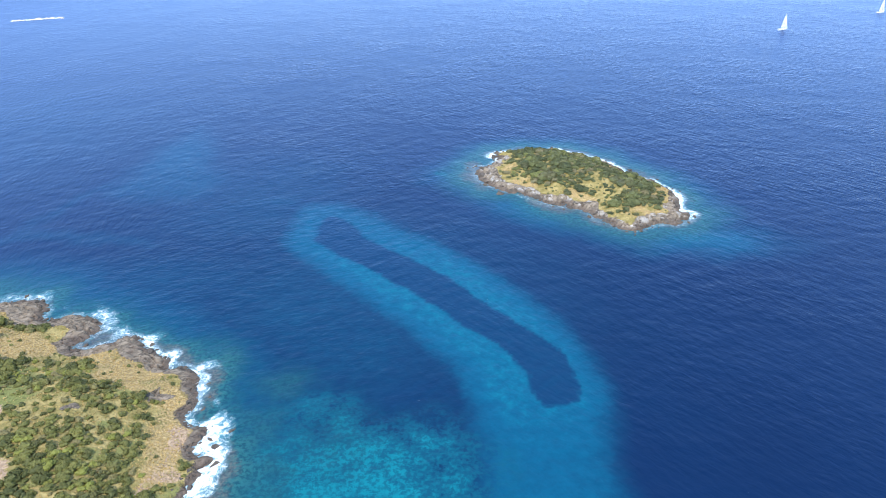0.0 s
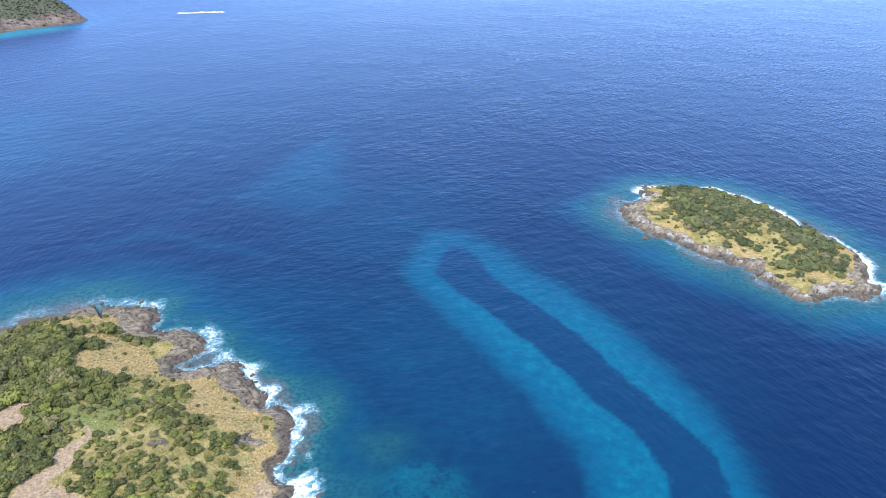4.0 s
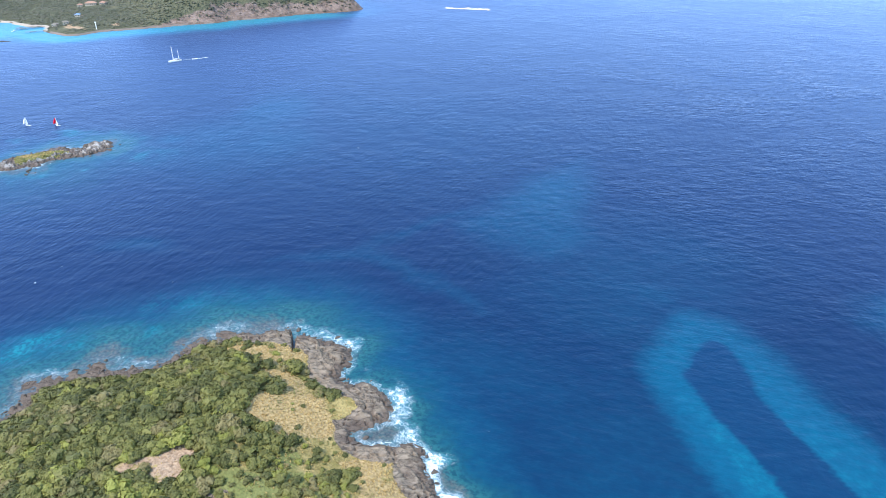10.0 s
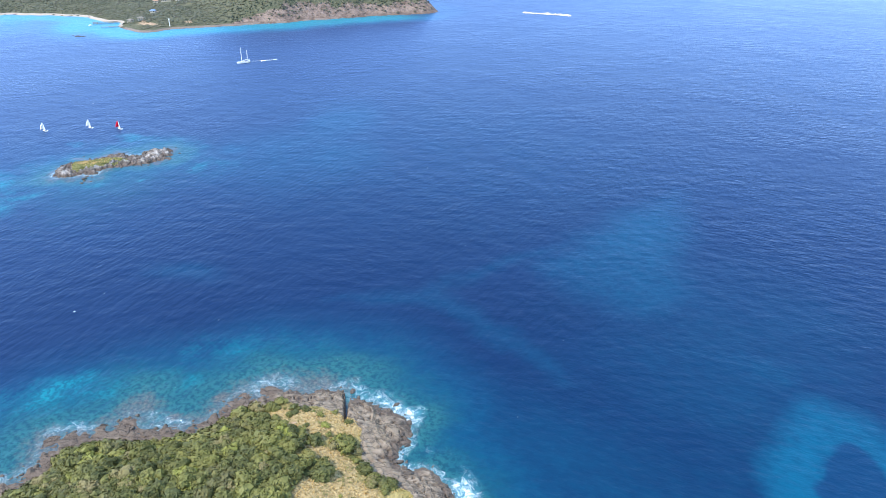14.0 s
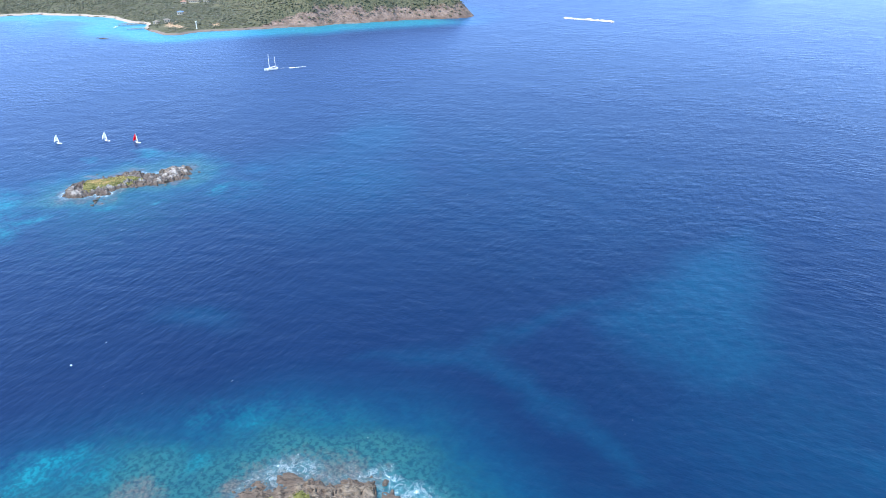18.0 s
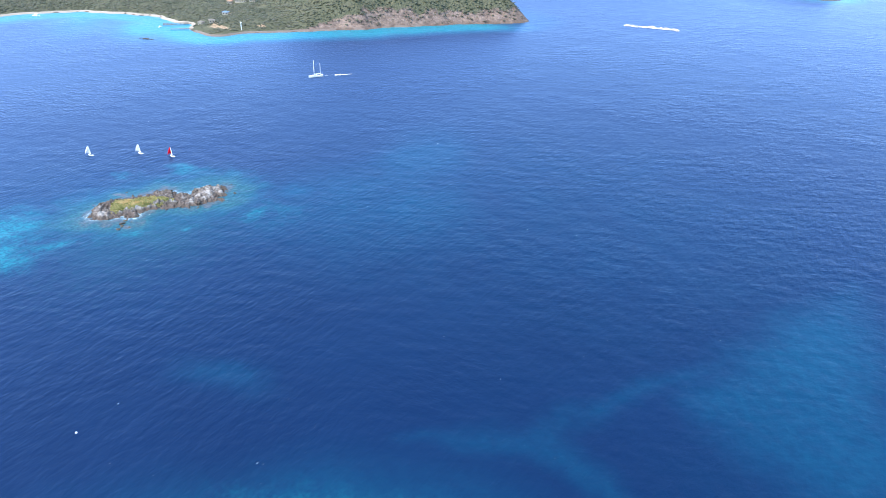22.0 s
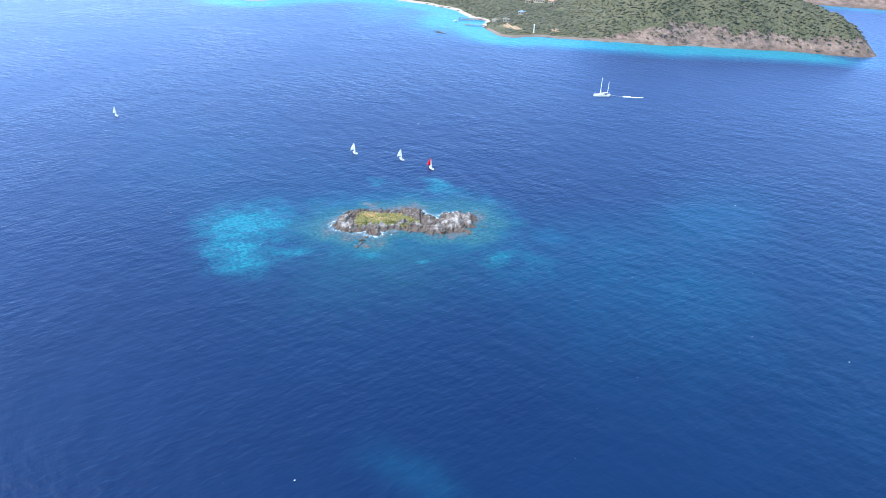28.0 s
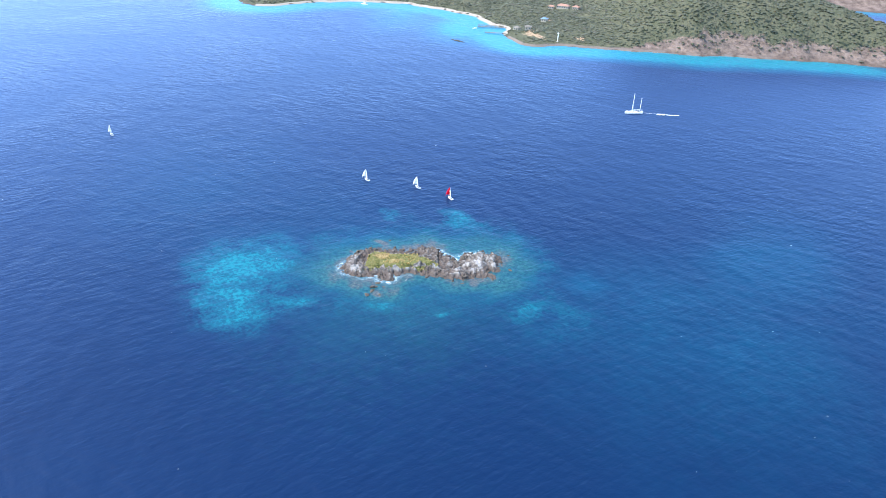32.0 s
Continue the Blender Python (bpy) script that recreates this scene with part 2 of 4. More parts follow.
    h = m.math("ADD", m.math("MULTIPLY", swell, 0.6), m.math("ADD", m.math("MULTIPLY", chop, 0.62), m.math("MULTIPLY", rip, 0.06)))
    nrm = m.bump(m.math("MULTIPLY", h, gust), 0.50, 1.2)
    body_light = m.node("BsdfDiffuse", Color=c, Normal=nrm)
    gloss = m.node("BsdfGlossy", Color=(0.51, 0.65, 1.0, 1), Roughness=0.34, Normal=nrm)
    rim = m.node("Fresnel", IOR=1.39, Normal=nrm).outputs[0]
    mix = m.t.nodes.new("ShaderNodeMixShader")
    m.put(mix.inputs[0], m.math("MULTIPLY", rim, m.math("SUBTRACT", 1.0, m.math("MULTIPLY", f, 0.8))))
    m.put(mix.inputs[1], body_light.outputs[0])
    m.put(mix.inputs[2], gloss.outputs[0])
    m.t.links.new(mix.outputs[0], m.t.nodes["Material Output"].inputs["Surface"])
    m.t.nodes.remove(m.b)
    return m.m


M_WATER = water_material()
M_CAY = ground_material("cay_ground")
M_ISLET = ground_material("islet_ground", 1.5, (0.155, 0.134, 0.128), ((0.110, 0.112, 0.036), (0.185, 0.165, 0.066), (0.072, 0.080, 0.026)))
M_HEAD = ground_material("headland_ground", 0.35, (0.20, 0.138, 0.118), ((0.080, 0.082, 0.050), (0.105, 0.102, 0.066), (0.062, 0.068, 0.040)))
M_LEAF = leaf_material("shrub_leaves", (0.044, 0.050, 0.015), (0.158, 0.151, 0.040), (0.17, 0.130, 0.066), (0.20, 0.205, 0.040))
M_LEAF_ISLE = leaf_material("island_leaves", (0.038, 0.048, 0.021), (0.115, 0.122, 0.048), (0.16, 0.13, 0.075), (0.145, 0.15, 0.045))
# distance haze is put into these leaves as greyer, flatter colours
M_LEAF_HAZY = leaf_material("hazy_far_leaves", (0.060, 0.066, 0.043), (0.088, 0.090, 0.060), (0.125, 0.104, 0.082), (0.090, 0.096, 0.054))


def rock_material():
    m = Mat("rock", 0.85, 0.25)
    c, h = rock_colour(m, 1.3)
    c = m.mix(0.72, c, (0.052, 0.044, 0.041))
    return m.done(c, m.bump(h, 0.8, 0.6))


M_ROCK = rock_material()
M_WHITE = plain("white_paint", (0.78, 0.78, 0.76), 0.35, 0.08)


def sailcloth(name, color):
    """Thin cloth that lets some of the light through."""
    m = Mat(name, 0.7, 0.2)
    n = m.noise(1.5, 3)
    c = m.mix(n, tuple(v * 0.92 for v in color), color)
    thin = m.node("BsdfTranslucent", Color=c)
    both = m.t.nodes.new("ShaderNodeMixShader")
    both.inputs[0].default_value = 0.5
    m.t.links.new(m.b.outputs[0], both.inputs[1])
    m.t.links.new(thin.outputs[0], both.inputs[2])
    m.t.links.new(both.outputs[0], m.t.nodes["Material Output"].inputs[0])
    return m.done(c)


M_SAIL = sailcloth("white_sailcloth", (0.88, 0.88, 0.86))
M_RED = sailcloth("red_sailcloth", (0.75, 0.02, 0.06))
M_ALU = plain("pale_mast", (0.70, 0.70, 0.69), 0.4, 0.08)
M_DECK = plain("teak_deck", (0.42, 0.33, 0.24), 0.7, 0.2)
M_DARK = plain("dark_trim", (0.05, 0.06, 0.08), 0.5, 0.2)
M_SAND = plain("coral_sand", (0.32, 0.27, 0.22), 0.95, 0.18, 0.4)
M_SHINGLE = plain("pink_shingle", (0.17, 0.135, 0.115), 0.95, 0.3, 0.3)
M_TERRA = plain("terracotta_roof", (0.36, 0.20, 0.145), 0.8, 0.25, 0.8)
M_STUCCO = plain("pale_stucco", (0.36, 0.32, 0.27), 0.9, 0.12, 0.6)
M_BLUE = plain("blue_roof", (0.16, 0.26, 0.45), 0.6, 0.15)
M_WOOD = plain("grey_planks", (0.20, 0.175, 0.15), 0.85, 0.3)


# ---- mesh helpers ----
def mesh_from(name, verts, faces, mat, smooth=False):
    """A mesh of equal-sided faces out of two arrays."""
    verts, faces = np.asarray(verts, np.float32), np.asarray(faces, np.int32)
    me = bpy.data.meshes.new(name)
    n, k = faces.shape
    me.vertices.add(len(verts))
    me.vertices.foreach_set("co", verts.ravel())
    me.loops.add(n * k)
    me.loops.foreach_set("vertex_index", faces.ravel())
    me.polygons.add(n)
    me.polygons.foreach_set("loop_start", np.arange(0, n * k, k, dtype=np.int32))
    me.polygons.foreach_set("loop_total", np.full(n, k, np.int32))
    me.polygons.foreach_set("use_smooth", np.full(n, smooth))
    me.materials.append(mat)
    me.update(calc_edges=True)
    return me


def set_attr(me, name, values):
    a = me.attributes.new(name, "FLOAT", "POINT")
    a.data.foreach_set("value", np.asarray(values, np.float32).ravel())


def part(name, bm, mat, parent, label="", smooth=False):
    me = bpy.data.meshes.new(name)
    if smooth:
        for f in bm.faces:
            f.smooth = True
    bm.to_mesh(me)
    bm.free()
    me.materials.append(mat)
    ob = new(name, me)
    ob.parent = parent
    return tagged(ob, label=label)


def thing(name, label, category, group="", m=None):
    ob = new(name)
    ob.empty_display_size = 0.5
    if m is not None:
        ob.matrix_basis = m
    return tagged(ob, label, category, group)


def box(w, d, h, x=0, y=0, z=0, bevel=0.0):
    bm = bmesh.new()
    bmesh.ops.create_cube(bm, size=1)
    bmesh.ops.scale(bm, vec=(w, d, h), verts=bm.verts)
    bmesh.ops.translate(bm, vec=(x, y, z + h / 2), verts=bm.verts)
    if bevel:
        bmesh.ops.bevel(bm, geom=bm.edges[:], offset=bevel, segments=2, affect="EDGES")
    return bm


def rod(a, b, r1, r2=None, seg=8):
    a, b = Vector(a), Vector(b)
    bm = bmesh.new()
    bmesh.ops.create_cone(bm, cap_ends=True, segments=seg, radius1=r1, radius2=r1 if r2 is None else r2, depth=(b - a).length)
    bmesh.ops.transform(bm, matrix=Matrix.Translation((a + b) / 2) @ (b - a).to_track_quat("Z", "Y").to_matrix().to_4x4(), verts=bm.verts)
    return bm


# ---- plan: outlines of the shores (metres) ----
CAY = [(-84, 140), (-84, 162), (-82, 171), (-79, 178), (-86, 181), (-88, 185), (-85, 194), (-94, 198), (-94, 208), (-96, 216), (-98, 224), (-106, 232),
       (-111, 231), (-115, 239), (-124, 244), (-131, 251), (-136, 255), (-146, 249), (-155, 244), (-158, 249), (-153, 260), (-159, 269), (-171, 273), (-177, 269),
       (-183, 270), (-185, 279), (-192, 287), (-204, 287), (-217, 283), (-221, 285), (-238, 273), (-249, 266), (-246, 262), (-252, 258), (-252, 247), (-251, 241),
       (-255, 233), (-261, 228), (-268, 224), (-274, 228), (-278, 215), (-287, 202), (-280, 196), (-276, 188), (-282, 178), (-310, 140), (-280, 85), (-150, 70)]
ISLAND = [(32, 447), (34, 425), (41, 413), (51, 403), (63, 396), (75, 383), (84, 380), (95, 371), (99, 362), (104, 356), (110, 348), (117, 345),
          (128, 350), (133, 354), (143, 352), (148, 356), (157, 367), (150, 370), (155, 383), (156, 397), (154, 405), (149, 415), (142, 420),
          (136, 429), (129, 443), (121, 456), (112, 465), (103, 474), (92, 478), (73, 476), (57, 477), (47, 471), (49, 460), (40, 450)]
ISLET = [(-522, 321), (-519, 323), (-514, 329), (-513, 335), (-509, 337), (-507, 340), (-510, 346), (-507, 355),
         (-503, 361), (-501, 366), (-497, 368), (-496, 380), (-493, 387), (-498, 388), (-500, 393), (-506, 397), (-513, 398), (-518, 391), (-518, 384), (-516, 377),
         (-522, 374), (-528, 370), (-533, 364), (-534, 352), (-538, 343), (-539, 336), (-535, 329), (-529, 323)]
HEADLAND = [(-721, 983), (-743, 937), (-771, 892), (-795, 848), (-840, 765), (-868, 719), (-893, 675), (-908, 632), (-930, 624), (-968, 628),
            (-998, 639), (-1040, 634), (-1075, 632), (-1110, 615), (-1150, 588), (-1178, 568), (-1198, 520), (-1206, 460), (-1195, 398), (-1240, 370),
            (-1500, 420), (-1800, 700), (-1700, 1050), (-1300, 1110), (-1000, 1060), (-850, 1030), (-765, 1010)]
FARLAND = [(-1060, 1120), (-990, 1190), (-945, 1245), (-900, 1310), (-850, 1371), (-780, 1460), (-690, 1540), (-556, 1510), (-490, 1545), (-560, 1700), (-900, 1900), (-1500, 1800), (-1500, 1180)]


def shoreline(ctrl, gap, jag, size, seed):
    """A closed smooth line through the points of a plan, broken up by noise."""
    p = np.array(ctrl, float)
    n = len(p)
    out = []
    for i in range(n):
        a, b, c, d = p[i - 1], p[i], p[(i + 1) % n], p[(i + 2) % n]
        k = max(2, int(np.linalg.norm(c - b) / gap))
        t = np.arange(k)[:, None] / k
        out.append(0.5 * (2 * b + (c - a) * t + (2 * a - 5 * b + 4 * c - d) * t ** 2 + (3 * b - a - 3 * c + d) * t ** 3))
    q = np.concatenate(out)
    tan = np.roll(q, -1, 0) - np.roll(q, 1, 0)
    nor = np.stack([tan[:, 1], -tan[:, 0]], 1) / np.maximum(np.linalg.norm(tan, axis=1), 1e-6)[:, None]
    off = np.array([noise.fractal((x / size, y / size, seed), 1.0, 2.0, 4) for x, y in q])
    return q + nor * off[:, None] * jag


def signed(line, x, y, reach=1e9):
    """Distance to a closed line, positive inside."""
    x, y = np.asarray(x, float), np.asarray(y, float)
    shape = x.shape
    x, y = x.ravel(), y.ravel()
    d2 = np.full(len(x), reach ** 2)
    near = (x > line[:, 0].min() - reach) & (x < line[:, 0].max() + reach) & (y > line[:, 1].min() - reach) & (y < line[:, 1].max() + reach)
    idx = np.nonzero(near)[0]
    for s in range(0, len(idx), 20000):
        j = idx[s:s + 20000]
        best = np.full(len(j), reach ** 2)
        for k in range(0, len(line), 64):
            q = line[k:k + 64]
            best = np.minimum(best, ((x[j, None] - q[:, 0]) ** 2 + (y[j, None] - q[:, 1]) ** 2).min(1))
        d2[j] = np.minimum(d2[j], best)
    ins = np.zeros(len(x), bool)
    xi, yi = x[idx], y[idx]
    c = np.zeros(len(idx), bool)
    nx = np.roll(line, -1, 0)
    for (ax, ay), (bx, by) in zip(line, nx):
        if ay != by:
            c ^= ((ay > yi) != (by > yi)) & (xi < (bx - ax) * (yi - ay) / (by - ay) + ax)
    ins[idx] = c
    d = np.sqrt(d2)
    return np.where(ins, d, -d).reshape(shape)


def sm(v, lo, hi):
    t = np.clip((v - lo) / (hi - lo), 0, 1)
    return t * t * (3 - 2 * t)


def hash2(ix, iy, seed):
    h = (ix * 374761393 + iy * 668265263 + seed * 1442695041) & 0xFFFFFFFF
    h = ((h ^ (h >> 13)) * 1274126177) & 0xFFFFFFFF
    return ((h ^ (h >> 16)) & 0xFFFF) / 65535.0


def vnoise(x, y, seed=0):
    """Value noise 0..1 on arrays."""
    ix, iy = np.floor(x).astype(np.int64), np.floor(y).astype(np.int64)
    fx, fy = x - ix, y - iy
    fx, fy = fx * fx * (3 - 2 * fx), fy * fy * (3 - 2 * fy)
    a, b = hash2(ix, iy, seed), hash2(ix + 1, iy, seed)
    c, d = hash2(ix, iy + 1, seed), hash2(ix + 1, iy + 1, seed)
    return (a * (1 - fx) + b * fx) * (1 - fy) + (c * (1 - fx) + d * fx) * fy


def fbm(x, y, octaves=4, seed=0, ridged=False):
    out, amp, tot = 0.0, 1.0, 0.0
    for o in range(octaves):
        v = vnoise(x * 2 ** o + 17.3 * o, y * 2 ** o - 9.1 * o, seed + o)
        out = out + amp * ((1 - np.abs(2 * v - 1)) if ridged else v)
        tot += amp
        amp *= 0.5
    return out / tot


def blob(x, y, cx, cy, rx, ry=None, turn=0.0):
    a = radians(turn)
    u, v = (x - cx) * math.cos(a) + (y - cy) * math.sin(a), -(x - cx) * math.sin(a) + (y - cy) * math.cos(a)
    return np.exp(-((u / rx) ** 2 + (v / (ry or rx)) ** 2))


L_CAY = shoreline(CAY, 0.8, 1.5, 6.0, 1.5)
L_ISLAND = shoreline(ISLAND, 0.8, 2.0, 7.0, 4.5)
L_ISLET = shoreline(ISLET, 0.5, 1.2, 3.5, 8.5)
L_HEAD = shoreline(HEADLAND, 5.0, 7.0, 30.0, 2.5)
L_FAR = shoreline(FARLAND, 8.0, 10.0, 50.0, 6.5)


# ---- shapes of the ground ----
def strata(x, y, seed):
    """Tilted rock ledges."""
    wx, wy = x + 5 * (fbm(x / 11, y / 11, 3, seed + 31) - 0.5), y + 5 * (fbm(x / 11, y / 11, 3, seed + 33) - 0.5)
    u, v = wx * 0.41 + wy * 0.91, -wx * 0.91 + wy * 0.41
    w = fbm(u / 7.0, v / 20.0, 4, seed, True)
    iso = fbm(u / 6.0 + 3, v / 13.0, 3, seed + 4)
    f = fbm(u / 1.8, v / 4.5, 3, seed + 9) - 0.9 * np.exp(-((iso - 0.5) / 0.018) ** 2) - 0.6 * np.exp(-((iso - 0.62) / 0.014) ** 2)
    # bedding: slabs that tilt one way and break off in steps
    k = u / 4.6 + 1.6 * fbm(u / 17.0, v / 26.0, 3, seed + 13)
    row = np.floor(k).astype(np.int64)
    k2 = v / 9.0 + 5.0 * hash2(row, row * 0, seed + 23) + 0.8 * fbm(u / 8.0, v / 9.0, 2, seed + 17)
    slab = hash2(row, np.floor(k2).astype(np.int64), seed + 19)
    return w, f + 0.30 * (k - np.floor(k) - 0.5) + 0.75 * (slab - 0.5)


GOLD = [(-209, 246), (-206, 251), (-198, 257), (-188, 258), (-180, 254), (-173, 250), (-164, 245), (-164, 239), (-163, 234), (-166, 228), (-175, 227), (-187, 225), (-192, 229), (-196, 238), (-192, 246)]
STRAW = [(-152, 233), (-142, 236), (-132, 236), (-122, 229), (-114, 223), (-107, 215), (-101, 212), (-95, 207), (-91, 198), (-99, 195), (-104, 202), (-109, 206), (-118, 212), (-130, 213), (-134, 218), (-138, 227), (-148, 228)]
SOIL = [(-204, 187), (-199, 197), (-199, 204), (-196, 206), (-190, 203), (-184, 200), (-184, 195), (-189, 193), (-195, 192), (-199, 187)]
PATH_SOIL = [(-162, 160), (-166, 168), (-166, 176), (-163, 189), (-160, 195), (-157, 186), (-153, 180), (-158, 172), (-153, 168), (-139, 166), (-141, 156), (-144, 155), (-150, 162)]
CRAG = [(-179, 183), (-179, 190), (-176, 195), (-171, 197), (-166, 192), (-171, 188), (-176, 186)]
RIM_SOIL = [(-98, 191), (-90, 193), (-88, 187), (-90, 180), (-88, 172), (-90, 160), (-98, 158), (-97, 177)]
LAWN = [(-178, 201), (-172, 207), (-160, 210), (-152, 203), (-151, 197), (-158, 194), (-168, 198)]


def field(plan, x, y, soft=2.0):
    """1 inside a patch of the plan, 0 outside."""
    return sm(signed(shoreline(plan, 1.5, 0.8, 5, 2.2), x, y, 30), -soft, soft)


def cay_fields(x, y, d):
    u, v = x, y
    x = u + 13 * (fbm(u / 8, v / 8, 4, 141) - 0.5)
    y = v + 13 * (fbm(u / 8, v / 8, 4, 143) - 0.5)
    width = 6.0 + 12 * blob(x, y, -205, 279, 22, 13) + 12 * blob(x, y, -187, 276, 12) + 8 * blob(x, y, -163, 259, 13) + 6 * blob(x, y, -126, 240, 24, 14)
    width = width + 5 * blob(x, y, -268, 215, 16) + 5 * blob(x, y, -243, 264, 12) + 7 * blob(x, y, -228, 273, 12) + 2.4 * (fbm(x / 12, y / 12, 3, 3) - 0.5) * 2 - 2.5 * sm(x, -104, -92)
    rock = 1 - sm(d, width - 2.5, width + 2.5)
    outcrop = np.maximum.reduce([field(CRAG, x, y), blob(x, y, -108, 208, 6, 2.4, 20), blob(x, y, -133, 196, 2.5), blob(x, y, -171, 200, 2.0)])
    rock = np.maximum(rock, sm(outcrop, 0.45, 0.65)) * (1 - sm(blob(x, y, -169, 253, 5, 4), 0.4, 0.6))
    bare = np.maximum.reduce([field(SOIL, x, y), field(PATH_SOIL, x, y), 0.62 * field(RIM_SOIL, x, y) * (0.4 + fbm(x / 4, y / 4, 3, 147)), 0.6 * blob(x, y, -163, 244, 3, 5), 0.7 * blob(x, y, -217, 250, 5, 2.5)])
    dry = np.maximum.reduce([field(GOLD, x, y), field(STRAW, x, y), blob(x, y, -95, 190, 9, 30), blob(x, y, -262, 220, 14, 3.5, 40) * 0.9, blob(x, y, -214, 260, 24, 10, 35)])
    dry = np.maximum(dry, 0.14 * sm(x, -170, -130))
    return width, rock, bare, dry


def cay_height(x, y, d):
    width, rock, bare, dry = cay_fields(x, y, d)
    w, f = strata(x, y, 5)
    low = sm(-x, 226, 246)
    shelf = (2.0 * sm(d, -0.5, 5) + 1.5 * sm(d, 4, 16)) * (1 - 0.75 * low * (1 - sm(d, 6, 18)))
    inner = 8.6 * sm(d, 5, 46) + 1.2 * (fbm(x / 22, y / 22, 3, 7) - 0.4)
    rough = rock * ((w - 0.55) * 1.1 + (f - 0.5) * 1.25) * sm(d, -3, 3) * (1 - 0.45 * low)
    z = -1.6 + 1.6 * sm(d, -4, 0.3) + shelf + inner * sm(d, 3, 20) + rough
    crack = np.exp(-(((x + 213) * 0.74 + (y - 276) * 0.67) / 0.6) ** 2) * sm(y, 266, 270) * (1 - sm(np.hypot(x + 213, y - 276), 11, 14))
    return z - 3.2 * crack + (1 - rock) * 0.35 * (fbm(x / 1.7, y / 1.7, 2, 21) - 0.5)


def island_fields(x, y, d):
    width = 8.0 + 5 * (fbm(x / 9, y / 9, 3, 31) - 0.5) * 2 + 6 * blob(x, y, 40, 440, 15) + 12 * blob(x, y, 155, 364, 10)
    width = width - 3 * sm(x * 0.7 + y * 0.7, 355, 370)
    rock = 1 - sm(d, width - 3, width + 2)
    bare = 0.0 * x
    dry = np.maximum.reduce([blob(x, y, 62, 408, 12, 7, -40), blob(x, y, 95, 385, 16, 6, -40), blob(x, y, 128, 362, 16, 8), blob(x, y, 146, 398, 9, 24, -20), blob(x, y, 55, 432, 8), blob(x, y, 150, 380, 10)])
    u = fbm(x / 5, y / 5, 3, 35)
    dry = dry * (0.35 + 0.75 * u) + 0.25 * (u - 0.4)
    return width, rock, bare, dry


def island_height(x, y, d):
    width, rock, bare, dry = island_fields(x, y, d)
    w, f = strata(x, y, 15)
    z = -1.6 + 1.6 * sm(d, -4, 0.3) + 2.4 * sm(d, -0.5, 6) + 7.8 * sm(d, 3, 36) + 1.0 * (fbm(x / 16, y / 16, 3, 17) - 0.4) * sm(d, 3, 12)
    return z + rock * ((w - 0.55) * 3.2 + (f - 0.5) * 1.7) * sm(d, -3, 3)


CAP = [(-520, 332), (-528, 336), (-531, 341), (-526, 349), (-522, 359), (-510, 365), (-512, 356), (-514, 345), (-517, 338)]


def islet_fields(x, y, d):
    u = x + 4 * (fbm(x / 3, y / 3, 3, 43) - 0.5)
    v = y + 4 * (fbm(x / 3, y / 3, 3, 45) - 0.5)
    rock = 1 - sm(field(CAP, u, v, 2.0) + 0.9 * (fbm(x / 2.5, y / 2.5, 3, 47) - 0.5), 0.42, 0.58)
    dry = np.maximum(blob(u, v, -525, 342, 4, 5), 0.7 * blob(u, v, -518, 347, 2.5, 5)) * 0.9
    return 0, rock, 0.0 * x, dry


def islet_height(x, y, d):
    w, f = strata(x, y, 25)
    b = fbm(x / 3.4, y / 3.4, 3, 27, True)
    g = fbm(x / 1.2, y / 1.2, 2, 29)
    hill = np.maximum.reduce([2.6 * field(CAP, x, y, 2.5), 2.3 * blob(x, y, -508, 385, 8, 11), 1.7 * blob(x, y, -523, 328, 7, 5), 1.5 * blob(x, y, -502, 374, 5, 6)])
    _, rock, _, _ = islet_fields(x, y, d)
    rough = (w - 0.55) * 1.5 + (np.abs(b - 0.5) * 2 - 0.4) * 1.3 + (f - 0.5) * 1.0 + (g - 0.5) * 0.9
    return -1.3 + 1.3 * sm(d, -3, 0.3) + (0.9 - 0.7 * blob(x, y, -501, 330, 7, 6)) * sm(d, -1, 4) + hill * sm(d, -0.5, 3) + (0.22 + 0.78 * rock) * rough * sm(d, -4, 3)


def head_fields(x, y, d):
    cliff = sm(x * 0.45 + y, 300, 420)
    width = (9 + 6 * sm(fbm(x / 30, y / 30, 3, 51), 0.35, 0.7)) * cliff + 2
    rock = 1 - sm(d + 8 * (fbm(x / 9, y / 9, 2, 59) - 0.5), width - 6, width + 8)
    bare = np.maximum.reduce([blob(x, y, -907, 690, 9, 4, 30), blob(x, y, -952, 652, 12, 7), blob(x, y, -934, 648, 22, 6, 20) * 0.8, blob(x, y, -985, 690, 10, 3, 60)])
    return width, rock, bare, 0.35 * fbm(x / 60, y / 60, 3, 53)


def head_height(x, y, d):
    cliff = sm(x * 0.45 + y, 300, 420)
    ridge = fbm(x / 160, y / 160, 4, 55)
    z = -1.5 + 2.5 * sm(d, -6, 3) + (9 * sm(d, 2, 26) + 3 * sm(d, 0, 8)) * cliff + (62 * (1 - np.exp(-np.maximum(d - 4, 0) / 70)) + 30 * sm(d, 60, 330)) * (0.55 + 0.85 * ridge) * (0.25 + 0.75 * cliff)
    w = fbm(x / 28, y / 28, 4, 57, True)
    return z + (w - 0.5) * 9 * sm(d, 4, 30) * (0.35 + 0.65 * cliff)


def far_fields(x, y, d):
    return 0, 1 - sm(d, 14, 40), 0.0 * x, 0.5 * fbm(x / 70, y / 70, 3, 61)


def far_height(x, y, d):
    w = fbm(x / 40, y / 40, 4, 63, True)
    return -1.5 + 2.5 * sm(d, -8, 3) + 16 * sm(d, 0, 30) + 50 * sm(d, 20, 320) + (w - 0.5) * 14 * sm(d, 3, 25)


